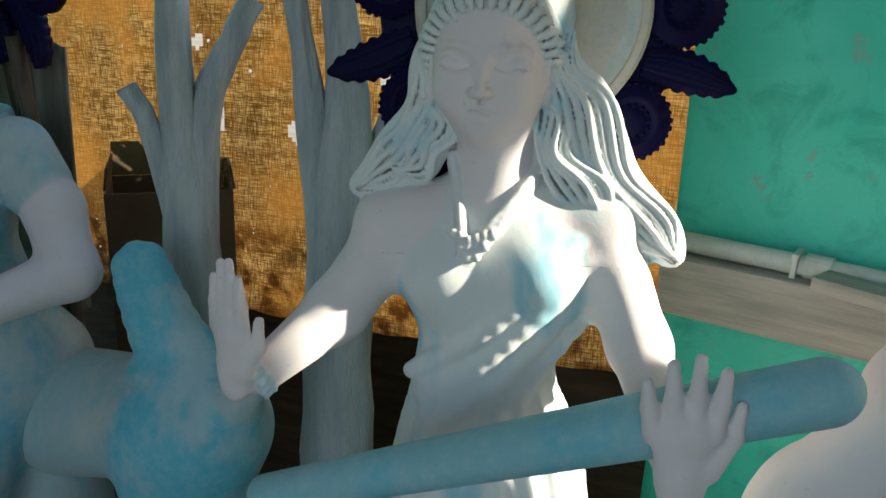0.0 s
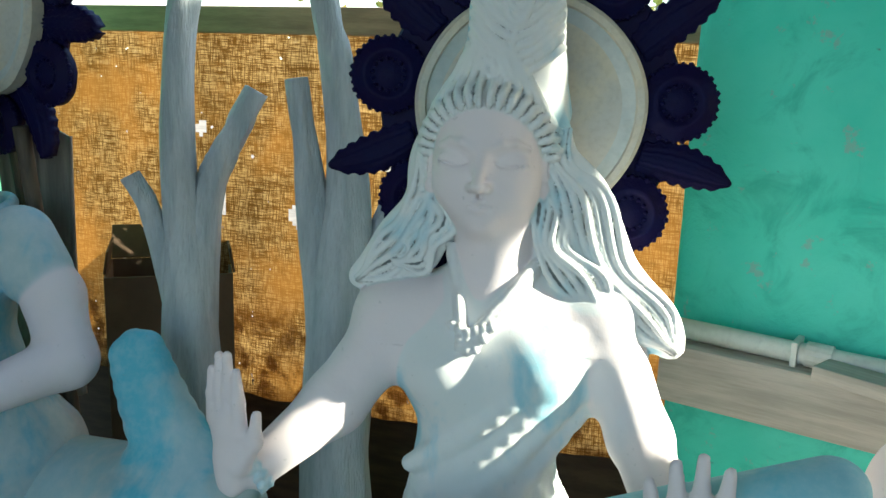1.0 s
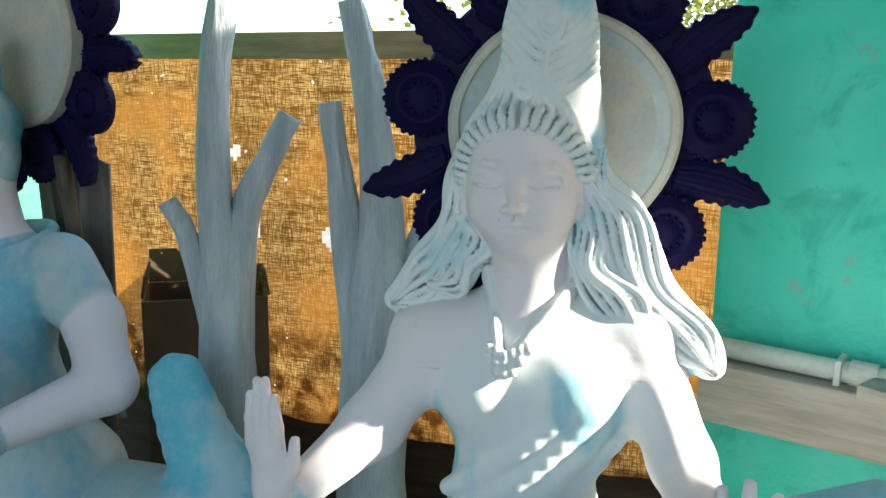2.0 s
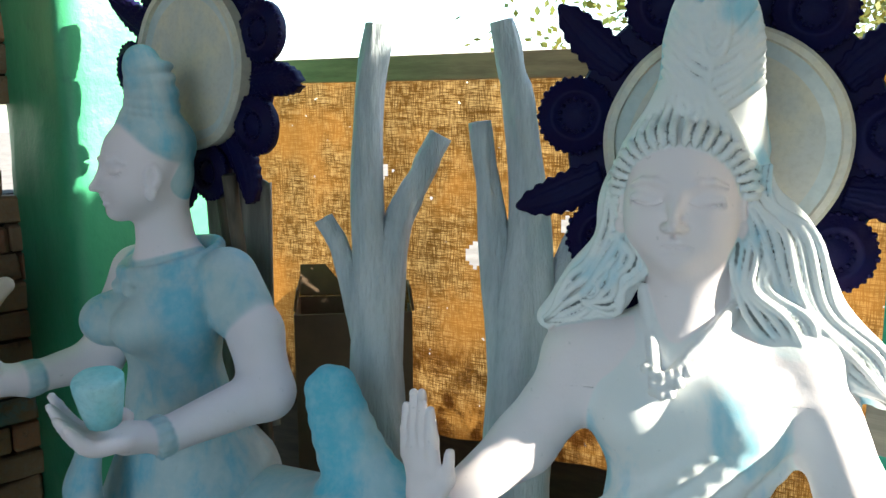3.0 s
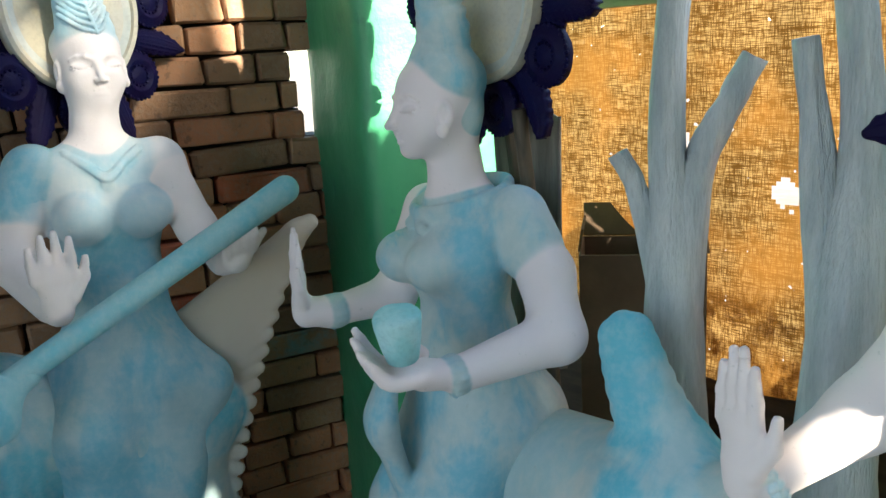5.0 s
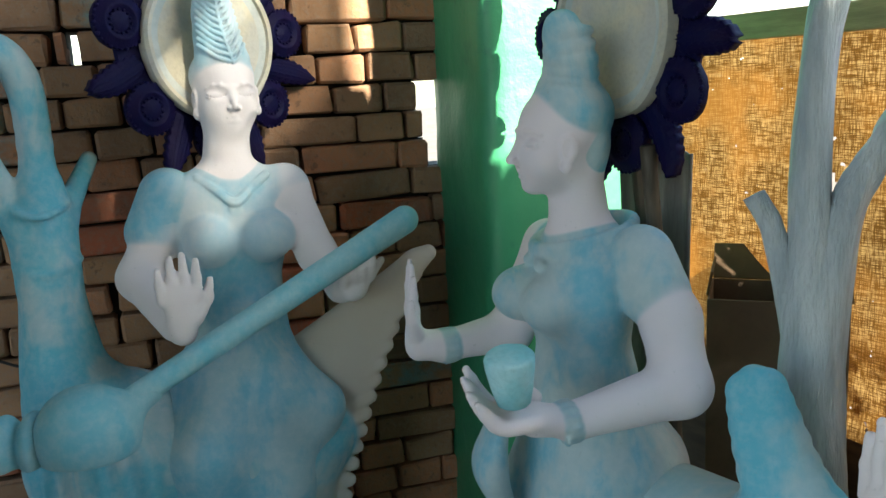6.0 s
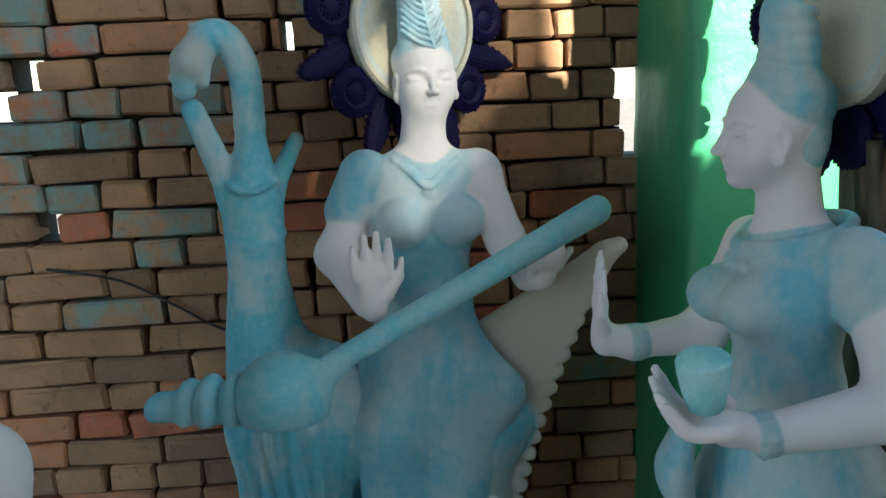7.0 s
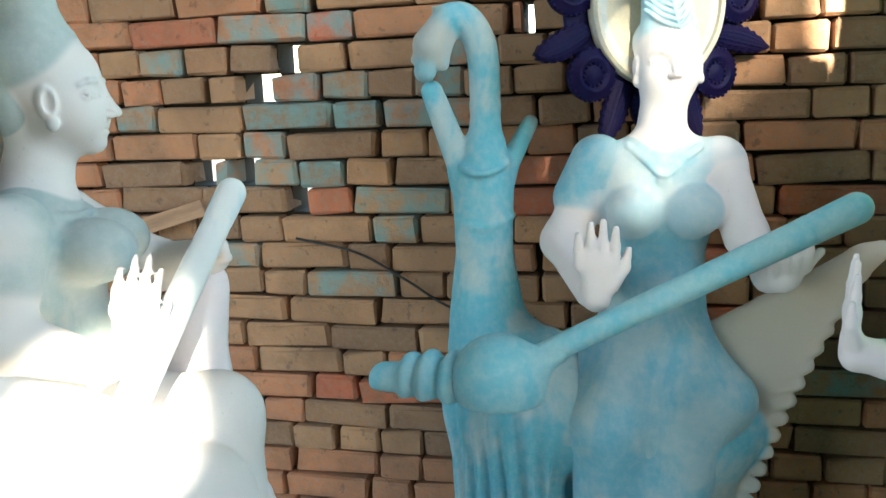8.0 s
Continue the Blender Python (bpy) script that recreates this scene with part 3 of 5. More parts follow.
# unseen added walls: window, vents under the roof and front opening shape the light
def pierced(name, origin, u, width, height, thick, holes, material, label):
    """A wall along u with rectangular openings (u0, u1, z0, z1)."""
    bm = bmesh.new()
    us = sorted({0.0, width, *[v for h in holes for v in h[:2]]})
    zs = sorted({0.0, height, *[v for h in holes for v in h[2:]]})
    for a, c in zip(us, us[1:]):
        run = None
        for z0, z1 in zip(zs, zs[1:]):
            hole = any(h[0] <= a and c <= h[1] and h[2] <= z0 and z1 <= h[3] for h in holes)
            if hole:
                if run:
                    box(bm, (a, 0, run[0]), (c, thick, run[1]))
                run = None
            else:
                run = (run[0] if run else z0, z1)
        if run:
            box(bm, (a, 0, run[0]), (c, thick, run[1]))
    bmesh.ops.remove_doubles(bm, verts=bm.verts, dist=1e-5)
    ob = part(name, bm, material)
    u = Vector(u)
    v = Vector((-u.y, u.x, 0))
    ob.matrix_world = Matrix(((u.x, v.x, 0, origin[0]), (u.y, v.y, 0, origin[1]), (0, 0, 1, 0), (0, 0, 0, 1)))
    return tagged(ob, label, "wall", "", "structure")


# openings set along the sun's rays to the statues, bricks and pillar
NX = -0.058
pierced("added_north_wall", (NX, 1.985, 0), (1, 0, 0), 3.56 - NX, 3.66, 0.03,
        [(0.46 - NX, 0.85 - NX, 1.2, 2.05), (0.565 - NX, 0.65 - NX, 2.14, 2.28), (-0.04 - NX, 1.0 - NX, 2.76, 3.2), (2.75 - NX, 3.35 - NX, 3.18, 3.46)], M_PLASTER, "unseen added wall, its window and vents placed to shape the sun")
pierced("added_upper_wall", (-0.56, 2.012, 2.2), (1, 0, 0), 0.50, 1.46, 0.06, [(0.0, 0.34, 0.30, 0.55)], M_PLASTER, "unseen added upper wall with a vent that lets sun onto the pillar")
# added out of view to hold back sky light, all but the front opening
pierced("added_east_wall", (3.5, -2.4, 0), (0, 1, 0), 4.38, 3.66, -0.12, [], M_PLASTER, "unseen plain wall added to close the east side")
pierced("added_south_wall", (-2.4, -2.4, 0), (1, 0, 0), 5.9, 3.66, -0.12, [(1.3, 5.7, 0.0, 3.3)], M_PLASTER, "unseen plain wall added with a wide opening for sky light")
flat_box("added_west_upper", (-2.42, -2.4, 1.955), (-2.30, 1.06, 3.66), M_PLASTER, "unseen plain wall added above the bricks", "wall")
flat_box("ceiling", (-2.7, -2.6, 3.66), (3.7, 2.15, 3.72), M_ROOF, "unseen dark sheet roof added to keep sky light out", "ceiling")


def louvre(x0, x1, z0, z1, y, gap=0.029):
    """Thin slats across a vent, out of view, added to dim and soften the sun."""
    th = thing("louvre", ((x0 + x1) / 2, y, z0), "unseen wooden slats added across a vent to dim the sun", "louvre", "louvres")
    z = z0 + 0.008
    while z < z1:
        part("slat", box(bmesh.new(), (x0 - 0.004, y - 0.004, z), (x1 + 0.004, y + 0.004, z + 0.0185)), M_BATTEN, th)
        z += gap


louvre(-0.04, 1.0, 2.76, 3.2, 2.02)


# ---------------------------------------------------------------- statues
def frame_of(fwd):
    f = unit(fwd)
    r = unit(np.cross(f, (0, 0, 1)))
    return f, r, V(0, 0, 1)


def necklace(c, f, left, right, low, r, tone=1.0, n=26, rows=1):
    """A beaded band laid on the skin from shoulder to shoulder."""
    left, right, low = V(*left), V(*right), V(*low)
    u = V(0, 0, 1)
    spots = []
    for row in range(rows):
        d = u * row * r * 1.7
        pts = spline([left - d * 0.6, left * 0.55 + low * 0.45 - d * 0.8, low - d, right * 0.55 + low * 0.45 - d * 0.8, right - d * 0.6], n // 4)
        on = np.array([c.lay(p, f, r * 0.3 + 0.006) for p in pts])
        for _ in range(4):
            on[1:-1] = (on[:-2] + 2 * on[1:-1] + on[2:]) / 4
        spots += [(p, r * (1 + 0.25 * (i % 2))) for i, p in enumerate(on)]
    for p, q in spots:
        c.blob(p, (q, q, q), None, tone, 0.003)


def bracelet(c, p, axis, radius, r, tone=1.0):
    a = unit(axis)
    e = unit(np.cross(a, (0.3, 0.5, 0.8)))
    g = np.cross(a, e)
    for row in (-1, 0, 1):
        for k in range(14):
            t = 2 * math.pi * k / 14
            c.blob(p + a * row * r * 1.5 + (e * math.cos(t) + g * math.sin(t)) * radius, (r, r, r), None, tone, 0.003)


def locks(c, path, widths, count, wob, phase=0.0, tone=0.8, thick=0.022, bulge=0.014, freq=12.0):
    """A mass of hair with strands raised on it side by side, waving together; dark lines paint bare clay and groove
    shade between them.
    """
    pts = spline(path, 6)
    n = len(pts)
    wide = np.interp(np.linspace(0, 1, n), np.linspace(0, 1, len(widths)), widths)
    f = V(0.5, -0.86, 0)
    body = []
    for i, p in enumerate(pts):
        d = unit(pts[min(i + 1, n - 1)] - pts[max(i - 1, 0)])
        side = unit(np.cross(d, f))
        body.append((p + side * math.sin(i / (n - 1) * freq + phase) * wob, side, wide[i]))
    for (p, sd, k), (q, sd2, k2) in zip(body, body[1:]):
        c.limb(p - f * thick * 0.6, q - f * thick * 0.6, 0.46 * k, 0.46 * k2, tone, 0.006, (f, 0.40))

    def line(x, depth, own):
        return [p + sd * (x * 0.5 * k + own * math.sin(i / (n - 1) * freq * 1.3 + phase + x * 2.2)) + f * (bulge * math.sqrt(max(0.0, 1 - x * x * 0.9)) * min(1.0, k / 0.06) + depth)
                for i, (p, sd, k) in enumerate(body)]

    for s in range(count):
        x = (s + 0.5) / count * 2 - 1
        rise = 0.0025 * math.sin(s * 2.4 + phase)
        c.chain(line(x, rise - 0.003, 0.004), [0.5 * k / count for _, _, k in body], tone, 0.0008)
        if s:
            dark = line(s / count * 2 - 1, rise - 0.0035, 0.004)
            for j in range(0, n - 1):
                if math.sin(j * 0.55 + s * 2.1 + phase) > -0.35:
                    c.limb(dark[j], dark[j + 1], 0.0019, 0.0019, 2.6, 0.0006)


def fringe(c, head, f, w, count, rad, tone=0.8, dark=True):
    """Combed ridges from the hairline up over the brow and back to the knot."""
    r, u = unit(np.cross(f, (0, 0, 1))), V(0, 0, 1)

    def at(x, y, z):
        return head + (r * x + f * y + u * z) * w

    for e in (-1, 1):
        for i in range(2 * count - 1):
            ang = radians(5 + 122 * i / (2 * count - 2))
            sa, ca = math.sin(ang), math.cos(ang)
            q = min(ang / (math.pi / 2), 1.5)
            h = (0.97 * sa * e, 0.70 - 0.68 * q ** 1.5, 0.90 * ca)
            m = (1.14 * sa * e, h[1] - 0.02, 0.90 * ca + 0.17 * max(ca, 0) + 0.02)
            b = (1.20 * sa * e, h[1] - 0.34, 0.90 * ca + 0.36 * max(ca, 0) + 0.04)
            g = np.array(at(0.50 * sa * e, -0.35, 1.50 + 0.38 * ca)) if ca > 0.15 else np.array(at(1.10 * sa * e, h[1] - 0.75, 0.90 * ca + 0.10))
            pts = spline([at(*h), at(*m), at(*b), g], 4)
            if ca > 0.15:
                pts[7:] = [c.lay(p, f, 0.002) for p in pts[7:]]
            if i % 2 == 0:
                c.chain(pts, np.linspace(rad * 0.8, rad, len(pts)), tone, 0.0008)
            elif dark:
                # shade of the grooves, painted as thin dark lines between ridges
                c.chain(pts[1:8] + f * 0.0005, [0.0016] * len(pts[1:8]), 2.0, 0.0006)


def feather_knot(c, f, axis, wide, quill, count, rad, tone=0.85, eye=True, dark=True):
    """A tall pile of hair, cut with barbs that sweep up from a quill to an almond eye."""
    r, u = unit(np.cross(f, (0, 0, 1))), V(0, 0, 1)
    axis, quill = np.array(axis), np.array(quill)
    for i in range(len(axis) - 1):
        c.limb(axis[i], axis[i + 1], wide[i], wide[i + 1], tone, 0.003, (f, 0.68))
    z0, z1 = quill[0][2], quill[-1][2]

    def on_line(pts, z):
        return V(np.interp(z, pts[:, 2], pts[:, 0]), np.interp(z, pts[:, 2], pts[:, 1]), z)

    rises = np.linspace(z0 + 0.002, z1 - 0.012, 2 * count - 1)
    step = (axis[-1][2] - axis[0][2]) * 0.26
    barbs = []
    for e in (-1, 1):
        for i, z in enumerate(rises):
            a = on_line(quill, z) + r * e * 0.003
            zt = min(z + step, axis[-1][2] + 0.4 * wide[-1])
            w = np.interp(zt, axis[:, 2], wide)
            tip = on_line(axis, zt) + r * e * w * 0.90
            m = a * 0.52 + tip * 0.48 - u * 0.006
            pts = [c.lay(p, f, -0.001 if i % 2 else 0.0015) for p in spline([a, m, tip], 5)]
            barbs.append((i % 2, pts))
    loops = []
    if eye:
        mid = on_line(quill, z1 - 0.030)
        for size in (1.0, 0.62, 0.28):
            ring = [mid + (r * 0.019 * math.sin(a) * (0.8 + 0.2 * math.cos(a)) - u * 0.040 * math.cos(a)) * size for a in np.linspace(0, 2 * math.pi, 25)]
            loops.append([c.lay(p, f, 0.005) for p in ring])
    spine = [c.lay(on_line(quill, z), f, 0.003) for z in np.linspace(z0, z1, 14)]
    for odd, pts in barbs:
        if not odd:
            c.chain(pts, np.linspace(rad * 0.8, rad * 1.1, len(pts)), tone, 0.0010)
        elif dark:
            # dark strokes that put shade into the colour between the barbs
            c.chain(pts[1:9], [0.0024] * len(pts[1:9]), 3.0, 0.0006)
    for ring in loops:
        c.chain(ring, [rad * 0.75] * len(ring), tone, 0.0008)
    c.chain(spine, [rad * 0.7] * len(spine), tone, 0.0008)


def lady_with_long_hair():
    """The foremost statue: facing the open front, palm raised, long loose hair and a tall feather-shaped knot."""
    f, r, u = frame_of((0.50, -0.86, 0.0))
    c = Clay(0.02)
    head = V(-0.630, 1.338, 1.483)
    gaze = unit((0.40, -0.93, 0.0))
    c.head(head, gaze, 0.074)
    c.limb((-0.629, 1.362, 1.42), (-0.628, 1.372, 1.30), 0.052, 0.058, 0, 0.03)
    # trunk of the body
    shl, shr = V(-0.735, 1.312, 1.262), V(-0.515, 1.432, 1.290)
    c.limb(shl + r * 0.02, shr - r * 0.02, 0.050, 0.052, 0.0, 0.03)
    c.blob((-0.618, 1.380, 1.215), (0.145, 0.085, 0.12), [r, f, u], 0.9, 0.04)
    for p in ((-0.668, 1.312, 1.200), (-0.560, 1.366, 1.215)):
        c.blob(V(*p), (0.058, 0.062, 0.056), [r, f, u], 0.9, 0.03)
    c.limb((-0.625, 1.372, 1.16), (-0.632, 1.362, 1.02), 0.105, 0.090, 0.9, 0.03, (f, 0.75))
    c.limb((-0.632, 1.362, 1.02), (-0.625, 1.365, 0.90), 0.092, 0.135, 0.9, 0.03, (f, 0.8))
    # skirt, pleated, down to the base
    c.limb((-0.615, 1.365, 0.93), (-0.60, 1.36, 0.45), 0.13, 0.24, 0.9, 0.03, (f, 0.75), (0.018, 18, 0.6))
    c.limb((-0.60, 1.36, 0.45), (-0.60, 1.36, 0.04), 0.24, 0.28, 0.9, 0.03, (f, 0.75), (0.018, 18, 0.6))
    # soft sash folds over the breast
    def eased(pts):
        pts = np.array(pts)
        for _ in range(12):
            pts[1:-1] = (pts[:-2] + 2 * pts[1:-1] + pts[2:]) / 4
        return pts

    folds = []
    for i in range(4):
        a, b = V(-0.520, 1.385, 1.262) + V(0.014, 0.009, -0.026) * i, V(-0.70, 1.285, 1.06) + V(0.016, 0.008, -0.034) * i
        folds.append(eased([c.lay(a * (1 - t) + b * t + V(0, 0, -0.02 * math.sin(math.pi * t)), f, -0.003) for t in np.linspace(0, 1, 12)]))
    for pts in folds:
        c.chain(pts, [0.009] * 12, 1.0, 0.014)
    c.chain(folds[0], [0.011] * 12, 1.0, 0.008)
    # raised arm
    el, wr = V(-0.785, 1.225, 1.145), V(-0.822, 1.118, 1.080)
    c.limb(shl, el, 0.050, 0.041, 0.0, 0.025)
    c.limb(el, wr, 0.041, 0.027, 0.0, 0.02)
    c.hand((-0.836, 1.086, 1.080), (-0.832, 1.076, 1.243), -r * 0.80 + f * 0.60, 1.0, 0.0, -0.1, None, 0.85)
    bracelet(c, V(-0.823, 1.112, 1.078), wr - el, 0.029, 0.0045, 0.8)
    # arm that holds the lute
    el2, wr2 = V(-0.428, 1.420, 1.125), V(-0.318, 1.262, 1.080)
    c.limb(shr, el2, 0.050, 0.040, 0.0, 0.025)
    c.limb(el2, wr2, 0.040, 0.028, 0.0, 0.02)
    c.hand((-0.290, 1.205, 1.082), (-0.292, 1.182, 1.232), -r, 1.0, 0.0, 0.25, None, 1.0)
    # necklace with a wide pendant
    low = V(-0.614, 1.283, 1.262)
    necklace(c, f, (-0.672, 1.325, 1.362), (-0.560, 1.382, 1.365), low, 0.0052, 0.6, 92, 3)
    c_low = c.lay(low, f, 0.008)
    spots = []
    for i in range(-3, 4):
        for j in range(4 - abs(i)):
            spots.append(c.lay(c_low + r * i * 0.010 + u * (0.004 - j * 0.011 + abs(i) * 0.003), f, -0.001))
    for p in spots:
        c.blob(p, (0.0072, 0.0050, 0.0072), [r, f, u], 0.6, 0.003)
    # hair: cap, combed fringe, tall feather-shaped knot and flowing locks
    c.blob(head + u * 0.040 - gaze * 0.032, (0.078, 0.083, 0.068), [unit(np.cross(gaze, u)), gaze, u], 0.8, 0.006)
    knot = [(-0.632, 1.388, 1.545), (-0.620, 1.374, 1.590), (-0.611, 1.362, 1.632), (-0.611, 1.362, 1.663), (-0.611, 1.362, 1.689), (-0.612, 1.362, 1.706)]
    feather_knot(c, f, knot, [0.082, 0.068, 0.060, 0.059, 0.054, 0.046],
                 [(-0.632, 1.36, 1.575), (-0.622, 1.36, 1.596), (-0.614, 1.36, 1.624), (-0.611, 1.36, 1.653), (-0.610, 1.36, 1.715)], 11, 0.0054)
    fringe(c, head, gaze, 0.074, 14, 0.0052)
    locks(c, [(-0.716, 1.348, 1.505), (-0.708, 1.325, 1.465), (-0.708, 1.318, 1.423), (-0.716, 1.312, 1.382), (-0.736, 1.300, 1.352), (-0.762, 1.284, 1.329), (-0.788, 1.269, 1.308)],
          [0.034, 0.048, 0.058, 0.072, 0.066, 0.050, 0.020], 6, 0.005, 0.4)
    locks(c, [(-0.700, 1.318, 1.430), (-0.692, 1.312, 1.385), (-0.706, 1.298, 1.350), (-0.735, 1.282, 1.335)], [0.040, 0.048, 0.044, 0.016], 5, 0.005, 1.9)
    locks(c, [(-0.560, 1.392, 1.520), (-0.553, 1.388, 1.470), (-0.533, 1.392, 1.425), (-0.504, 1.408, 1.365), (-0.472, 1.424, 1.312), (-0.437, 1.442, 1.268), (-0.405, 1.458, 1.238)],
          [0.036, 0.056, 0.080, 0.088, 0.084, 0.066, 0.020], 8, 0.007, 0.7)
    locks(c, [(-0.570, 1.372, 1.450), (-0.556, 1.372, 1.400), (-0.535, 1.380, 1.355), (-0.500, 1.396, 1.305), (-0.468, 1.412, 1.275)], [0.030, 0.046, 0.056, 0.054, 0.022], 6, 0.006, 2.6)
    base = (-0.6, 1.36, 0.0)
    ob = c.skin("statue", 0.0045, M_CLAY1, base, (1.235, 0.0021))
    tagged(ob, "white primed clay statue with long wavy hair and raised palm", "statue", "clay statues")


def lady_with_pot():
    """The statue in profile with a high cone of hair, a pot in one hand and the other palm pushed out."""
    f, r, u = frame_of((-0.12, -0.99, 0.0))
    c = Clay(0.02)
    head = V(-1.522, 1.040, 1.485)
    c.head(head, f, 0.069)
    c.blob(head + u * 0.042 - f * 0.036, (0.0715, 0.073, 0.064), [r, f, u], 1.0, 0.003)
    c.blob(head - f * 0.062 - u * 0.004, (0.060, 0.038, 0.062), [r, f, u], 1.0, 0.006)
    c.limb(head + u * 0.090 - f * 0.030, (-1.510, 1.074, 1.61), 0.046, 0.039, 1.0, 0.025)
    for i in range(5):
        z = 1.578 + 0.02 * i
        ring = [V(-1.510, 1.073, z) + (r * math.cos(a) + f * math.sin(a)) * (0.0425 - 0.0022 * i) + u * 0.006 * math.sin(a + i) for a in np.linspace(0, 2 * math.pi, 21)]
        c.chain(ring, [0.004] * 21, 1.0, 0.006)
    c.limb((-1.507, 1.074, 1.61), (-1.512, 1.060, 1.668), 0.039, 0.031, 1.0, 0.02)
    c.limb((-1.516, 1.078, 1.45), (-1.530, 1.098, 1.30), 0.045, 0.056, 0.0, 0.02)
    shn, shf = V(-1.410, 1.150, 1.285), V(-1.650, 1.090, 1.280)
    c.limb(shn, shf, 0.043, 0.043, 1.0, 0.04)
    c.blob((-1.530, 1.095, 1.225), (0.130, 0.085, 0.115), [r, f, u], 1.0, 0.04)
    for p in ((-1.480, 1.020, 1.212), (-1.578, 1.005, 1.212)):
        c.blob(V(*p), (0.052, 0.058, 0.050), [r, f, u], 1.0, 0.03)
    c.limb((-1.527, 1.095, 1.15), (-1.520, 1.095, 1.04), 0.098, 0.090, 1.0, 0.03, (f, 0.85))
    c.limb((-1.520, 1.095, 1.04), (-1.510, 1.120, 0.90), 0.092, 0.135, 1.0, 0.04)
    # lap and legs astride the swan
    c.limb((-1.47, 1.09, 0.90), (-1.475, 1.00, 0.70), 0.095, 0.085, 1.0, 0.03)
    c.limb((-1.59, 1.09, 0.90), (-1.600, 0.99, 0.70), 0.095, 0.085, 1.0, 0.03)
    c.limb((-1.475, 1.00, 0.70), (-1.47, 1.00, 0.05), 0.085, 0.075, 1.0, 0.02)
    c.limb((-1.600, 0.99, 0.70), (-1.60, 0.98, 0.05), 0.085, 0.075, 1.0, 0.02)
    c.limb((-1.53, 1.18, 0.85), (-1.53, 1.16, 0.05), 0.12, 0.16, 1.0, 0.05)
    # collar band
    ring = [V(-1.530, 1.102, 1.318) + r * 0.082 * math.cos(a) + f * 0.088 * math.sin(a) - u * 0.020 * math.sin(a) for a in np.linspace(0, 2 * math.pi, 41)]
    c.chain(ring, [0.0095] * 41, 1.0, 0.004, (u, 1.5))
    for e in (-1, 1):
        c.limb(V(-1.535, 1.018, 1.292), V(-1.535, 1.010, 1.276) + r * e * 0.030, 0.010, 0.012, 1.0, 0.004)
    # near arm with the pot
    el, wr = V(-1.300, 1.150, 1.105), V(-1.312, 0.965, 1.075)
    c.limb(shn, (-1.355, 1.165, 1.20), 0.045, 0.047, 0.0, 0.02)
    c.limb((-1.355, 1.165, 1.20), el, 0.047, 0.045, 0.0, 0.02)
    c.limb(el, wr, 0.046, 0.029, 0.0, 0.02)
    c.limb(shn + V(-0.01, 0, 0.004), V(-1.388, 1.158, 1.235), 0.0565, 0.0575, 1.0, 0.002)
    c.limb(wr, (-1.305, 0.905, 1.092), 0.028, 0.032, 0.0, 0.015, (u, 0.8))
    for i, (tip, lift) in enumerate((((-1.345, 0.812, 1.172), 0.0), ((-1.322, 0.800, 1.165), 0.0), ((-1.300, 0.800, 1.150), 0.0), ((-1.280, 0.806, 1.140), 0.0))):
        rt = V(-1.322 + 0.014 * i, 0.895, 1.098)
        md = (rt + V(*tip)) / 2 + V(0, -0.012, -0.018)
        c.chain(spline([rt, md, V(*tip)], 4), [0.0125, 0.0125, 0.012, 0.012, 0.011, 0.011, 0.0095, 0.008, 0.0065], 0.0, 0.006)
    c.limb((-1.345, 0.920, 1.110), (-1.350, 0.850, 1.172), 0.013, 0.008, 0.0, 0.006)
    bracelet(c, V(-1.311, 0.958, 1.076), el - wr, 0.031, 0.0055)
    # far arm, palm pushed outwards
    elf, wrf = V(-1.640, 1.000, 1.125), V(-1.626, 0.868, 1.118)
    c.limb(shf, elf, 0.047, 0.041, 0.0, 0.02)
    c.limb(elf, wrf, 0.040, 0.027, 0.0, 0.02)
    c.limb(wrf, (-1.620, 0.822, 1.128), 0.027, 0.029, 0.0, 0.02)
    c.hand((-1.620, 0.808, 1.135), (-1.616, 0.803, 1.284), r, -1.0, 0.0, 0.0, (0, 0.004, 0), 0.85)
    bracelet(c, V(-1.626, 0.872, 1.118), elf - wrf, 0.029, 0.0055)
    # hanging end of the wrap beside the lap
    c.limb((-1.512, 0.925, 1.02), (-1.518, 0.905, 0.925), 0.030, 0.046, 0.9, 0.02, (f, 0.6))
    c.limb((-1.518, 0.905, 0.925), (-1.522, 0.96, 0.72), 0.040, 0.03, 0.9, 0.02, (f, 0.6))
    ob = c.skin("statue", 0.0048, M_CLAY2, (-1.53, 1.1, 0.0), (1.36, 0.0022))
    tagged(ob, "blue-washed clay statue in profile with a tall cone of hair", "statue", "clay statues")
    # the little pot in its hand
    a, b = V(-1.293, 0.866, 1.130), V(-1.281, 0.856, 1.208)
    prof = [(0.0, 0.018), (0.02, 0.025), (0.35, 0.031), (0.75, 0.036), (0.93, 0.037), (0.975, 0.0355), (0.995, 0.0315), (1.0, 0.006)]
    pot = part("pot", tube(bmesh.new(), [a + (b - a) * t for t, _ in prof], [q for _, q in prof], 28, True, 0.08), M_POT_PLAIN, None, "", True)
    tagged(pot, "small turquoise clay pot resting in the statue's hand", "pot")


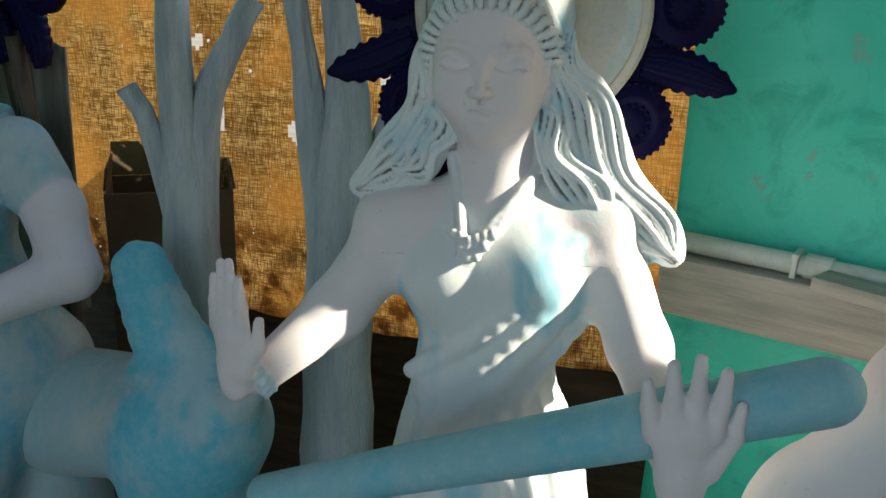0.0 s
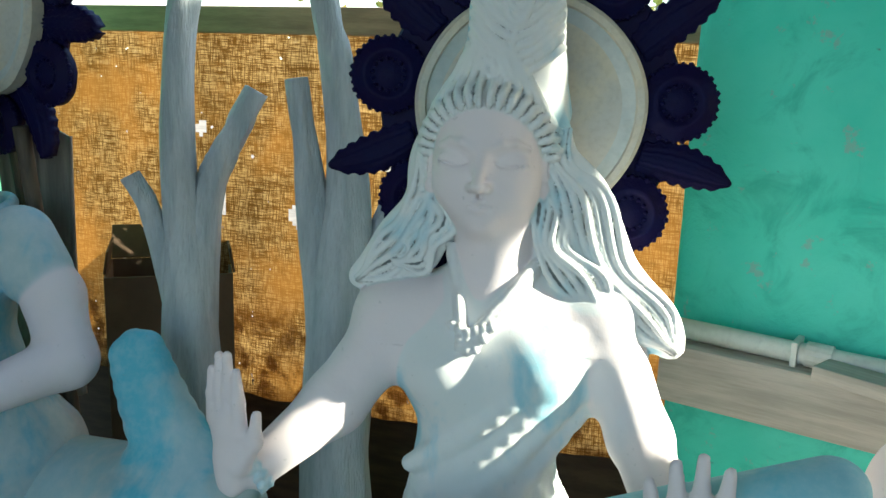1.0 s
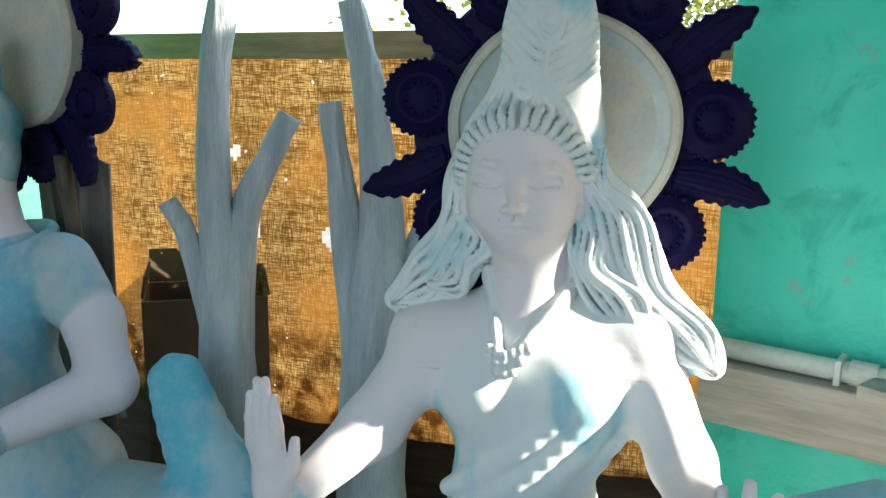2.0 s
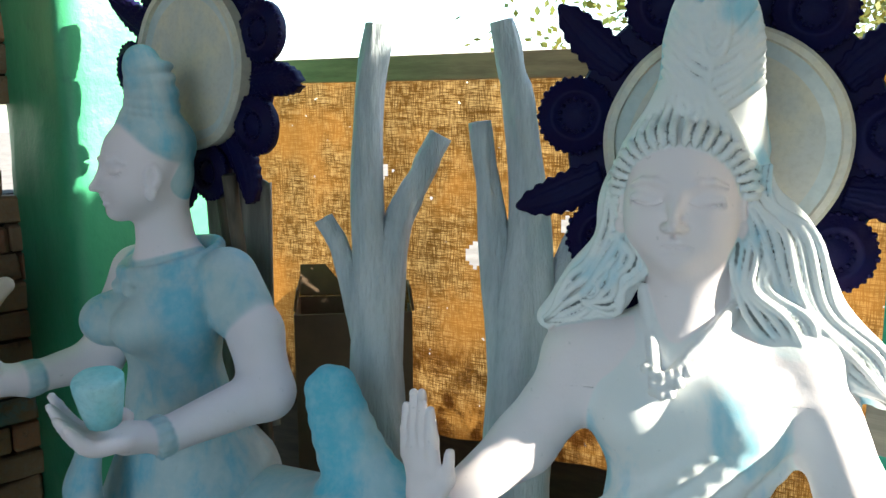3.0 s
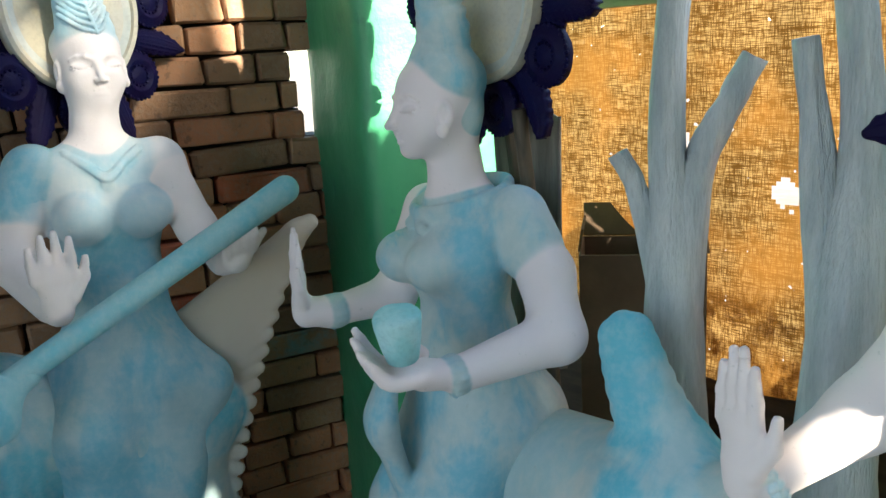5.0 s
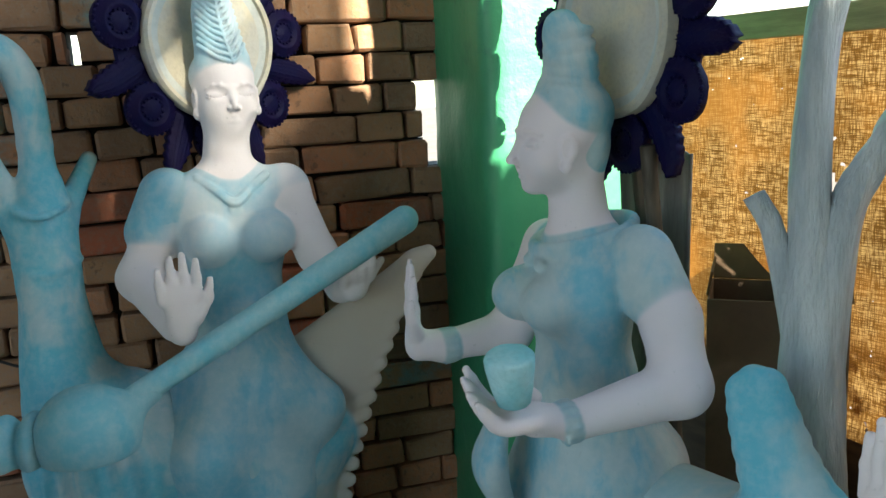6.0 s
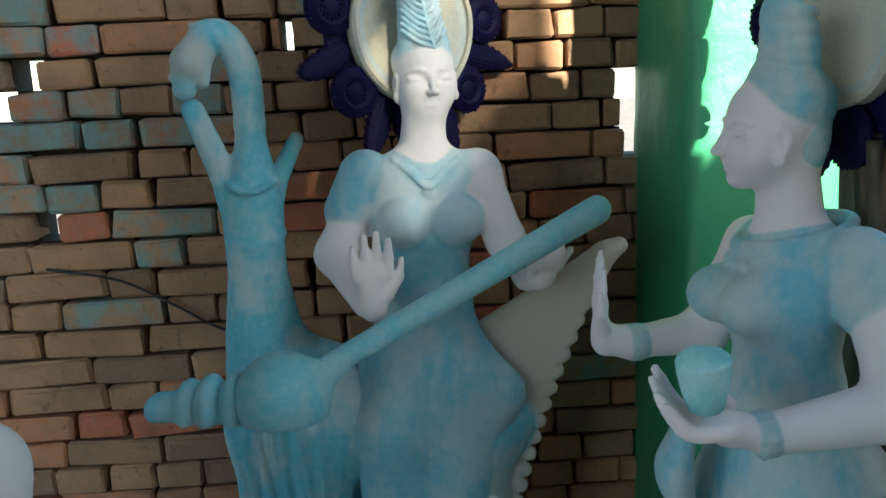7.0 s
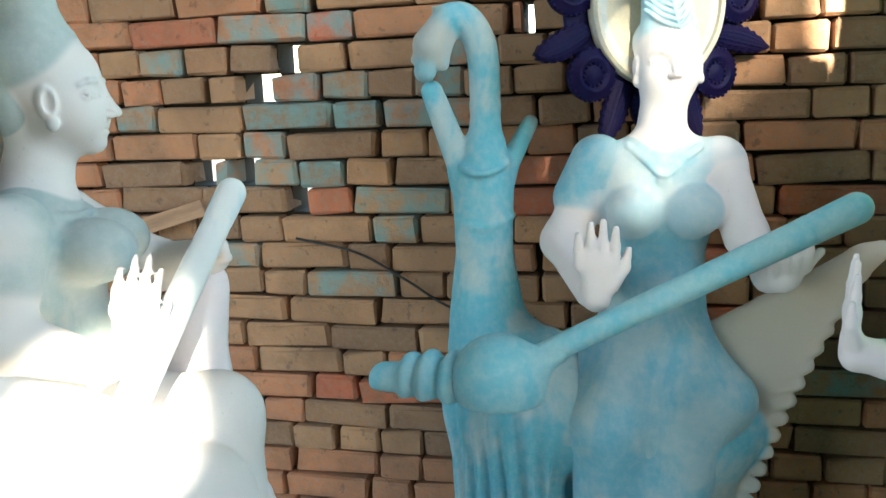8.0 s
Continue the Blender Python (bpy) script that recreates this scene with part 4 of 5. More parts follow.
def lady_with_lute():
    """The statue against the brick wall, playing a lute on a swan."""
    f, r, u = frame_of((0.985, 0.17, 0.0))
    c = Clay(0.02)
    head = V(-1.990, 0.542, 1.590)
    c.head(head, f, 0.0625)
    c.blob(head + u * 0.036 - f * 0.030, (0.0650, 0.069, 0.060), [r, f, u], 0.5, 0.004)
    knot = [(-1.995, 0.540, 1.655), (-1.995, 0.534, 1.700), (-1.995, 0.530, 1.745), (-1.995, 0.528, 1.785)]
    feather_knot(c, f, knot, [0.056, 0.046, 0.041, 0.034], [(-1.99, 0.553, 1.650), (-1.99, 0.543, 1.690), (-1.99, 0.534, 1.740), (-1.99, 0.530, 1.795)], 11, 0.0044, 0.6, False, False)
    c.limb((-1.992, 0.535, 1.53), (-1.992, 0.526, 1.40), 0.043, 0.054, 0.0, 0.03)
    shl, shr = V(-1.985, 0.410, 1.385), V(-1.985, 0.640, 1.390)
    c.limb(shl, shr, 0.050, 0.050, 0.55, 0.04)
    c.blob((-1.985, 0.525, 1.325), (0.122, 0.080, 0.115), [r, f, u], 0.55, 0.04)
    for y in (0.478, 0.592):
        c.blob((-1.914, y, 1.306), (0.053, 0.050, 0.050), [r, f, u], 0.55, 0.012)
    c.limb((-1.98, 0.525, 1.25), (-1.975, 0.523, 1.13), 0.098, 0.090, 0.9, 0.03, (f, 0.8))
    c.limb((-1.975, 0.523, 1.13), (-1.970, 0.515, 1.00), 0.092, 0.135, 0.9, 0.03, (f, 0.85))
    # wrap over the legs
    c.limb((-1.93, 0.455, 1.00), (-1.870, 0.430, 0.88), 0.085, 0.075, 0.8, 0.03)
    c.limb((-1.870, 0.430, 0.88), (-1.870, 0.430, 0.05), 0.070, 0.060, 0.8, 0.03)
    c.limb((-1.94, 0.56, 1.00), (-1.900, 0.655, 0.935), 0.095, 0.055, 0.9, 0.03)
    c.limb((-1.900, 0.650, 0.930), (-1.890, 0.52, 0.62), 0.055, 0.065, 0.9, 0.05)
    c.limb((-1.91, 0.56, 0.96), (-1.895, 0.50, 0.05), 0.09, 0.07, 0.9, 0.05)
    # left-hand arm with the open palm
    el, wr = V(-1.945, 0.338, 1.240), V(-1.825, 0.398, 1.165)
    c.limb(shl, el, 0.048, 0.042, 0.0, 0.02)
    c.limb(shl + V(0, -0.004, 0.01), (-1.972, 0.372, 1.325), 0.0565, 0.0555, 0.8, 0.002)
    c.limb(el, wr, 0.042, 0.029, 0.0, 0.02)
    c.hand((-1.800, 0.412, 1.165), (-1.793, 0.412, 1.306), -r, 1.0, 0.0, 0.1, None, 1.1)
    # arm on the lute's neck
    el2, wr2 = V(-1.925, 0.690, 1.255), V(-1.855, 0.722, 1.195)
    c.limb(shr, el2, 0.048, 0.040, 0.0, 0.02)
    c.limb(el2, wr2, 0.038, 0.028, 0.0, 0.02)
    c.limb(wr2, (-1.825, 0.738, 1.205), 0.028, 0.034, 0.0, 0.015)
    for i in range(4):
        b = V(-1.808, 0.722 + 0.017 * i, 1.205 + 0.006 * i)
        t = V(-1.782, 0.712 + 0.019 * i, 1.272 + 0.006 * i)
        c.chain(spline([b, (b + t) / 2 + V(0.012, 0, 0), t], 3), [0.0115] * 4 + [0.010, 0.009, 0.007], 0.0, 0.004)
    c.limb((-1.82, 0.760, 1.205), (-1.795, 0.795, 1.255), 0.012, 0.008, 0.0, 0.006)
    bracelet(c, V(-1.850, 0.724, 1.196), wr2 - el2, 0.030, 0.0045, 0.5)
    necklace(c, f, (-1.962, 0.462, 1.432), (-1.962, 0.600, 1.432), V(-1.905, 0.534, 1.384), 0.0046, 0.6, 72, 2)
    c.blob(c.lay((-1.902, 0.534, 1.368), f), (0.014, 0.007, 0.018), [r, f, u], 0.6, 0.003)
    ob = c.skin("statue", 0.0050, M_CLAY3, (-1.95, 0.52, 0.0), (1.345, 0.0023))
    tagged(ob, "blue-white clay statue playing a long lute by the brick wall", "statue", "clay statues")


def lady_in_light():
    """The brightly lit statue at the open side, seen in profile, with her lute upright."""
    f, r, u = frame_of((-0.38, 0.92, 0.0))
    c = Clay(0.02)
    head = V(-1.335, -0.318, 1.566)
    c.head(head, f, 0.066)
    c.blob(head + u * 0.040 - f * 0.034, (0.069, 0.071, 0.061), [r, f, u], 0.9, 0.003)
    c.blob(head - f * 0.060 - u * 0.004, (0.058, 0.036, 0.060), [r, f, u], 0.9, 0.006)
    c.limb(head + u * 0.080 - f * 0.030, (-1.318, -0.348, 1.68), 0.050, 0.036, 0.9, 0.02)
    c.limb((-1.318, -0.348, 1.68), (-1.318, -0.345, 1.75), 0.036, 0.028, 0.9, 0.02)
    c.limb((-1.322, -0.345, 1.53), (-1.306, -0.372, 1.40), 0.043, 0.054, 0.0, 0.02)
    body = V(-1.292, -0.362, 0.0)
    shn, shf = V(-1.190, -0.320, 1.392), V(-1.400, -0.405, 1.385)
    c.limb(shn, shf, 0.042, 0.042, 0.9, 0.04)
    c.blob(body + u * 1.330, (0.108, 0.080, 0.105), [r, f, u], 0.9, 0.04)
    for e in (-1, 1):
        c.blob(body + u * 1.352 + f * 0.088 + r * e * 0.050, (0.052, 0.060, 0.047), [r, f, u], 0.9, 0.02)
    c.limb(body + u * 1.27 + f * 0.01, body + u * 1.19 + f * 0.01, 0.088, 0.086, 0.9, 0.03, (f, 0.85))
    c.limb(body + u * 1.19 + f * 0.01, body + u * 1.08, 0.088, 0.130, 0.2, 0.04)
    # neckline and hem of the bodice
    for z, rr, tn in ((1.412, 0.074, 0.9), (1.235, 0.092, 0.9)):
        ring = [body + u * (z - 0.012 * math.sin(a)) + r * rr * 1.05 * math.cos(a) + f * (rr * 0.92 * math.sin(a) + 0.008) for a in np.linspace(0, 2 * math.pi, 33)]
        c.chain(ring, [0.006] * 33, tn, 0.004)
    # seated legs
    c.limb(body + u * 1.05 - r * 0.05, (-1.375, -0.150, 1.070), 0.100, 0.068, 0.1, 0.03)
    c.limb((-1.375, -0.150, 1.070), (-1.385, -0.120, 0.06), 0.066, 0.052, 0.1, 0.03)
    c.limb(body + u * 1.02 + r * 0.09, (-1.250, -0.115, 1.000), 0.105, 0.072, 0.0, 0.03)
    c.limb((-1.250, -0.115, 1.000), (-1.255, -0.095, 0.06), 0.070, 0.055, 0.0, 0.03)
    c.limb(body + u * 1.0 - f * 0.02, body + u * 0.05, 0.15, 0.19, 0.1, 0.03)
    # near arm with the raised hand
    el, wr = V(-1.150, -0.318, 1.262), V(-1.191, -0.203, 1.218)
    c.limb(shn, el, 0.046, 0.041, 0.0, 0.02)
    c.limb(shn + V(-0.012, 0, 0.004), shn * 0.55 + el * 0.45, 0.047, 0.0475, 0.9, 0.003)
    c.limb(el, wr, 0.041, 0.027, 0.0, 0.02)
    c.hand((-1.199, -0.176, 1.228), (-1.212, -0.140, 1.362), f, 1.0, 0.0, 0.1, None, 0.8)
    bracelet(c, wr, wr - el, 0.029, 0.0048, 0.5)
    c.limb(shf, (-1.485, -0.290, 1.285), 0.046, 0.040, 0.1, 0.02)
    c.limb((-1.485, -0.290, 1.285), (-1.425, -0.160, 1.315), 0.038, 0.028, 0.0, 0.02)
    for i in range(4):
        b = V(-1.412, -0.150, 1.315 + 0.014 * i)
        t = V(-1.372, -0.108 - 0.004 * i, 1.325 + 0.016 * i)
        c.limb(b, t, 0.012, 0.009, 0.0, 0.004)
    c.limb((-1.41, -0.150, 1.36), (-1.395, -0.125, 1.405), 0.013, 0.009, 0.0, 0.005)
    ob = c.skin("statue", 0.0052, M_CLAY4, (-1.29, -0.33, 0.0), (1.44, 0.0024))
    tagged(ob, "brightly lit pale clay statue in profile holding an upright lute", "statue", "clay statues")


M_POT_PLAIN = simple("turquoise_pot_clay", (0.24, 0.58, 0.64), (0.40, 0.66, 0.70), 14, 0.7)
M_POT = clay_paint("turquoise_clay", (0.30, 0.55, 0.60), (0.25, 0.50, 0.56), (0.16, 0.48, 0.58), 0.1)


def lute(end, low, r_end, r_low, tip_len, material, label, base, bowl=None, knob=None):
    """A long-necked lute of clay: neck with a squared head, gourd and turned end."""
    th = thing("lute", base, label, "lute", "clay lutes")
    end, low = V(*end), V(*low)
    d = unit(end - low)
    c = Clay(0.006)
    c.limb(low, end - d * tip_len, r_low, r_end * 0.92, 1.0, 0.01)
    parts = [("neck", c)]
    c = Clay(0.012)
    e1 = unit(np.cross(d, (0.3, -0.6, 0.7)))
    c.limb(end - d * (tip_len + 0.004), end - d * r_end * 0.35, r_end * 0.96, r_end, 1.0, 0.01, (e1, 0.9))
    parts.append(("neck_head", c))
    if bowl:
        c = Clay(0.02)
        b = V(*bowl)
        c.blob(b, (0.078, 0.088, 0.088), None, 1.0, 0.02)
        c.limb(b, b + d * 0.12, 0.03, 0.020, 1.0, 0.03)
        parts.append(("gourd", c))
    if knob:
        a, b = V(*knob[0]), V(*knob[1])
        k = unit(b - a)
        c = Clay(0.008)
        c.limb(a, b - k * 0.03, 0.040, 0.034, 1.0, 0.008)
        for t, rr in ((0.04, 0.062), (0.30, 0.062), (0.52, 0.056)):
            c.blob(a + (b - a) * t, (rr, 0.026, rr), [np.cross(k, (0, 0, 1)), k, (0, 0, 1)], 1.0, 0.012)
        parts.append(("turned_end", c))
    for n, c in parts:
        ob = c.skin(n, 0.0045, material, base)
        ob.parent = th
        ob.matrix_parent_inverse = th.matrix_world.inverted()


def swan_by_wall():
    """The swan that carries the lute player: long bent neck, raised wing tips, body and scalloped tail."""
    c = Clay(0.02)
    neck = spline([(-1.975, 0.175, 1.02), (-2.008, 0.166, 1.20), (-2.030, 0.168, 1.39), (-2.034, 0.170, 1.58), (-2.026, 0.158, 1.655), (-2.018, 0.130, 1.692), (-2.012, 0.100, 1.690)], 5)
    rad = np.interp(np.linspace(0, 1, len(neck)), [0, 0.16, 0.34, 0.40, 0.7, 1.0], [0.085, 0.060, 0.050, 0.031, 0.028, 0.026])
    c.chain(neck, rad, 0.9, 0.012)
    c.limb((-2.012, 0.100, 1.688), (-2.006, 0.066, 1.640), 0.032, 0.041, 0.4, 0.012)
    c.limb((-2.006, 0.066, 1.640), (-2.002, 0.050, 1.588), 0.030, 0.024, 0.6, 0.006)
    c.limb((-2.005, 0.092, 1.652), (-2.000, 0.088, 1.600), 0.020, 0.014, 0.5, 0.005)
    c.limb((-2.012, 0.078, 1.700), (-2.008, 0.040, 1.640), 0.010, 0.012, 0.4, 0.006)
    c.limb((-2.034, 0.056, 1.545), (-2.018, 0.128, 1.36), 0.024, 0.032, 0.8, 0.01, (V(0.9, 0.1, 0), 0.7))
    c.limb((-2.018, 0.128, 1.36), (-2.005, 0.150, 1.24), 0.032, 0.04, 0.9, 0.02)
    c.limb((-2.095, 0.258, 1.472), (-2.055, 0.200, 1.36), 0.017, 0.026, 0.8, 0.01)
    c.limb((-2.055, 0.200, 1.36), (-2.020, 0.180, 1.25), 0.026, 0.035, 0.9, 0.02)
    # edges of the sheaths on the neck, and the crest on the head
    for z, rr in ((1.262, 0.0585), (1.375, 0.0500)):
        mid = V(-2.018, 0.167, z)
        ring = [mid + V(math.cos(a), math.sin(a), 0) * rr + V(0, 0, 0.018 * math.sin(a) ** 2) for a in np.linspace(0, 2 * math.pi, 25)]
        c.chain(ring, [0.006] * 25, 0.9, 0.006)
    c.limb((-2.008, 0.090, 1.706), (-2.006, 0.070, 1.716), 0.012, 0.005, 0.4, 0.006)
    c.limb((-2.000, 0.052, 1.628), (-1.998, 0.026, 1.612), 0.020, 0.007, 0.4, 0.008)
    c.blob((-1.96, 0.25, 0.90), (0.13, 0.17, 0.16), None, 0.9, 0.05)
    c.blob((-1.96, 0.50, 0.86), (0.14, 0.26, 0.15), None, 0.9, 0.05)
    c.limb((-1.95, 0.22, 0.86), (-1.94, 0.28, 0.06), 0.13, 0.16, 1.0, 0.05, None, (0.02, 22, 0))
    c.limb((-1.97, 0.58, 0.80), (-1.97, 0.58, 0.05), 0.12, 0.16, 0.5, 0.05)
    for i in range(18):
        t = i / 17
        a = V(-1.905, 0.520, 0.80) + V(-0.035, 0.09, 0.12) * (1 - t)
        e = V(-1.915, 0.905, 1.225) * (1 - t) + V(-1.915, 0.680, 0.60) * t
        e = e - V(0, 0.022, 0) * math.sin(math.pi * t)
        c.limb(a, e, 0.026, 0.0165, 0.5 * t, 0.004, (V(1, 0.05, 0.1), 0.6))
    c.limb((-1.985, 0.60, 0.98), (-1.915, 0.890, 1.215), 0.058, 0.024, 0.0, 0.02, (V(1, 0, 0), 0.7))
    c.limb((-1.915, 0.890, 1.215), (-1.912, 0.925, 1.235), 0.022, 0.018, 0.0, 0.01)
    ob = c.skin("swan_statue", 0.0052, M_SWAN, (-1.96, 0.4, 0.0))
    tagged(ob, "turquoise clay swan with a bent neck and tan scalloped tail", "swan statue", "clay swans")


M_SWAN = clay_paint("swan_clay", (0.52, 0.46, 0.38), (0.38, 0.54, 0.58), (0.12, 0.46, 0.58), 0.18)


def swan_between():
    """The half-made swan beside the pot statue: wrapped neck stump and body."""
    c = Clay(0.02)
    neck = spline([(-1.196, 1.205, 1.140), (-1.180, 1.212, 1.08), (-1.155, 1.226, 1.0), (-1.115, 1.245, 0.93)], 5)
    c.chain(neck, np.linspace(0.026, 0.048, len(neck)), 0.9, 0.012)
    for i, p in enumerate(neck[1:-1]):
        c.limb(p + V(-0.012, -0.008, -0.006 * (-1) ** i), p + V(0.012, 0.008, 0.006 * (-1) ** i), 0.0300 + 0.0019 * i, None, 0.9, 0.003)
    c.blob((-1.10, 1.23, 0.86), (0.13, 0.12, 0.11), None, 0.8, 0.05)
    c.limb((-1.14, 1.22, 0.86), (-1.42, 1.20, 0.79), 0.10, 0.12, 0.5, 0.05)
    c.limb((-1.04, 1.23, 0.90), (-0.98, 1.24, 0.96), 0.05, 0.03, 0.5, 0.04)
    c.limb((-1.12, 1.22, 0.82), (-1.12, 1.22, 0.05), 0.11, 0.14, 0.8, 0.05)
    ob = c.skin("swan_statue", 0.0048, M_SWAN, (-1.12, 1.22, 0.0))
    tagged(ob, "unfinished turquoise clay swan with a wrapped neck stump", "swan statue", "clay swans")


def swan_front():
    """Pale swan neck beside the foremost statue's lute."""
    c = Clay(0.02)
    neck = spline([(-0.20, 1.44, 0.60), (-0.20, 1.44, 0.92), (-0.165, 1.445, 1.02), (-0.125, 1.458, 1.09), (-0.105, 1.465, 1.15)], 6)
    c.chain(neck, np.interp(np.linspace(0, 1, len(neck)), [0, 0.5, 0.8, 1], [0.10, 0.048, 0.045, 0.045]), 0.4, 0.02)
    c.blob((-0.105, 1.465, 1.145), (0.055, 0.055, 0.062), None, 0.3, 0.03)
    c.limb((-0.20, 1.44, 0.60), (-0.20, 1.44, 0.05), 0.11, 0.14, 0.4, 0.03)
    ob = c.skin("swan_statue", 0.005, M_CLAY1, (-0.20, 1.44, 0.0))
    tagged(ob, "pale primed clay swan neck curving beside the lute", "swan statue", "clay swans")


def swan_in_light():
    c = Clay(0.02)
    neck = spline([(-1.45, -0.20, 0.80), (-1.470, -0.222, 1.00), (-1.478, -0.232, 1.13), (-1.492, -0.222, 1.20), (-1.506, -0.206, 1.262)], 6)
    c.chain(neck, np.interp(np.linspace(0, 1, len(neck)), [0, 0.5, 0.85, 1], [0.07, 0.042, 0.026, 0.018]), 0.3, 0.02)
    c.limb((-1.45, -0.20, 0.80), (-1.45, -0.20, 0.05), 0.08, 0.12, 0.3, 0.03)
    for i in range(4):
        c.blob((-1.42 + 0.012 * i, -0.115 + 0.012 * i, 0.955 - 0.022 * i), (0.018, 0.018, 0.018), None, 0.2, 0.01)
    c.limb((-1.44, -0.16, 0.90), (-1.405, -0.110, 0.90), 0.04, 0.03, 0.2, 0.02)
    ob = c.skin("swan_statue", 0.005, M_CLAY1, (-1.45, -0.2, 0.0))
    tagged(ob, "pale clay swan neck behind the brightly lit statue", "swan statue", "clay swans")


# ---------------------------------------------------------------- halos
def round_petal():
    bm = bmesh.new()
    n = 40
    rings = [(0.0, 0.016), (0.010, 0.020), (0.018, 0.012), (0.026, 0.012), (0.030, 0.018), (0.036, 0.018), (0.040, 0.011), (0.050, 0.011), (0.052, 0.008), (0.052, -0.006)]
    loops = []
    for rr, z in rings[1:]:
        loops.append([bm.verts.new((rr * math.cos(2 * math.pi * k / n), rr * math.sin(2 * math.pi * k / n), z + 0.0015 * noise.noise(Vector((rr * 90, k, z))))) for k in range(n)])
    mid = bm.verts.new((0, 0, 0.016))
    for k in range(n):
        bm.faces.new((mid, loops[0][k], loops[0][(k + 1) % n]))
    for a, b in zip(loops, loops[1:]):
        for k in range(n):
            bm.faces.new((a[k], b[k], b[(k + 1) % n], a[(k + 1) % n]))
    bm.faces.new(loops[-1][::-1])
    for k in range(30):
        a = 2 * math.pi * k / 30
        bmesh.ops.create_icosphere(bm, subdivisions=1, radius=0.0044 + 0.0010 * math.sin(k * 2.3), matrix=Matrix.Translation((0.051 * math.cos(a), 0.051 * math.sin(a), 0.008)))
    for k in range(14):
        a = 2 * math.pi * k / 14
        bmesh.ops.create_icosphere(bm, subdivisions=1, radius=0.0036, matrix=Matrix.Translation((0.022 * math.cos(a), 0.022 * math.sin(a), 0.013)))
    return mesh_from("round_petal", bm, M_NAVY, True)


def leaf_petal():
    bm = bmesh.new()
    nl, nw = 26, 16
    grid = []
    for i in range(nl + 1):
        t = i / nl
        half = 0.034 * (math.sin(math.pi * (0.22 + 0.70 * t)) ** 0.8) * (1 + 0.10 * math.sin(t * 46)) * (1.0 if t < 0.9 else 1 - (t - 0.9) * 5)
        row = []
        for j in range(nw + 1):
            s = j / nw * 2 - 1
            z = 0.012 * (1 - s * s) + 0.0035 * math.cos(s * 20) * (1 - t * 0.4) + 0.012 * t * t
            row.append(bm.verts.new((-0.045 + 0.14 * t, s * half + 0.006 * math.sin(t * 3), z)))
        grid.append(row)
    for i in range(nl):
        for j in range(nw):
            bm.faces.new((grid[i][j], grid[i + 1][j], grid[i + 1][j + 1], grid[i][j + 1]))
    geom = bmesh.ops.extrude_face_region(bm, geom=list(bm.faces))
    for v in geom["geom"]:
        if isinstance(v, bmesh.types.BMVert):
            v.co.z -= 0.016
    bmesh.ops.recalc_face_normals(bm, faces=bm.faces)
    return mesh_from("leaf_petal", bm, M_NAVY, True)


ROUND, LEAF = round_petal(), leaf_petal()


def halo(place, normal, turn, label, radius=0.157):
    """A whitewashed disc with a raised rim on a navy plate edged with alternate round and leaf-shaped petals."""
    n = unit(normal)
    m = Vector(n).to_track_quat("Z", "Y").to_matrix().to_4x4()
    m.translation = place
    th = new("halo")
    th.empty_display_size = 0.05
    th.matrix_world = m
    tagged(th, label, "halo", "halos")

    def lathe(name, prof, material, nn=72, wob=0.0):
        bm = bmesh.new()
        loops = [[bm.verts.new((rr * math.cos(2 * math.pi * k / nn) * (1 + wob * noise.noise(Vector((math.cos(k * 0.0873) * 2, math.sin(k * 0.0873) * 2, rr)))),
                                rr * math.sin(2 * math.pi * k / nn) * (1 + wob * noise.noise(Vector((math.cos(k * 0.0873) * 2, math.sin(k * 0.0873) * 2, rr)))), z)) for k in range(nn)] for rr, z in prof]
        bm.faces.new(loops[0])
        for a, b in zip(loops, loops[1:]):
            for k in range(nn):
                bm.faces.new((a[k], b[k], b[(k + 1) % nn], a[(k + 1) % nn]))
        bm.faces.new(loops[-1][::-1])
        bmesh.ops.recalc_face_normals(bm, faces=bm.faces)
        ob = new(name, mesh_from(name, bm, material, False))
        ob.parent = th
        return ob

    k = radius / 0.165
    lathe("disc", [(0.02 * k, 0.004), (0.10 * k, 0.007), (0.148 * k, 0.012), (0.150 * k, 0.004), (0.150 * k, -0.008)], M_HALO, 72, 0.02)
    lathe("rim", [(0.147 * k, 0.010), (0.149 * k, 0.020), (0.158 * k, 0.022), (0.164 * k, 0.015), (0.165 * k, -0.006)], M_RIM, 72, 0.02)
    plate = lathe("backing_plate", [(0.10 * k, -0.009), (0.214 * k, -0.009), (0.218 * k, -0.014), (0.214 * k, -0.022)], M_NAVY)
    for i in range(14):
        a = radians(turn + (i * 27.5 if i < 8 else 192.5 + (i - 7) * 23.9))
        odd = i % 2
        p = new("leaf_petal" if odd else "round_petal", LEAF if odd else ROUND)
        p.parent = th
        dist = (0.214 if odd else 0.209) * k
        p.matrix_local = Matrix.Translation((dist * math.cos(a), dist * math.sin(a), -0.006 - 0.004 * odd)) @ pose(0, 0, 0, 0, 0, math.degrees(a) + 6 * math.sin(i * 2.1)) @ Matrix.Diagonal((0.95 * k, 0.86 * k, 1.0, 1.0) if odd else (1.05 * k, 1.05 * k, 1.0, 1.0))
    # leaning stay behind the plate that carries it
    return th


def stay(place, foot, label):
    bm = tube(bmesh.new(), [foot, place], [0.014, 0.012], 10, True, 0.1)
    ob = part("bamboo_stay", bm, M_BAMBOO)
    return tagged(ob, label, "stay")


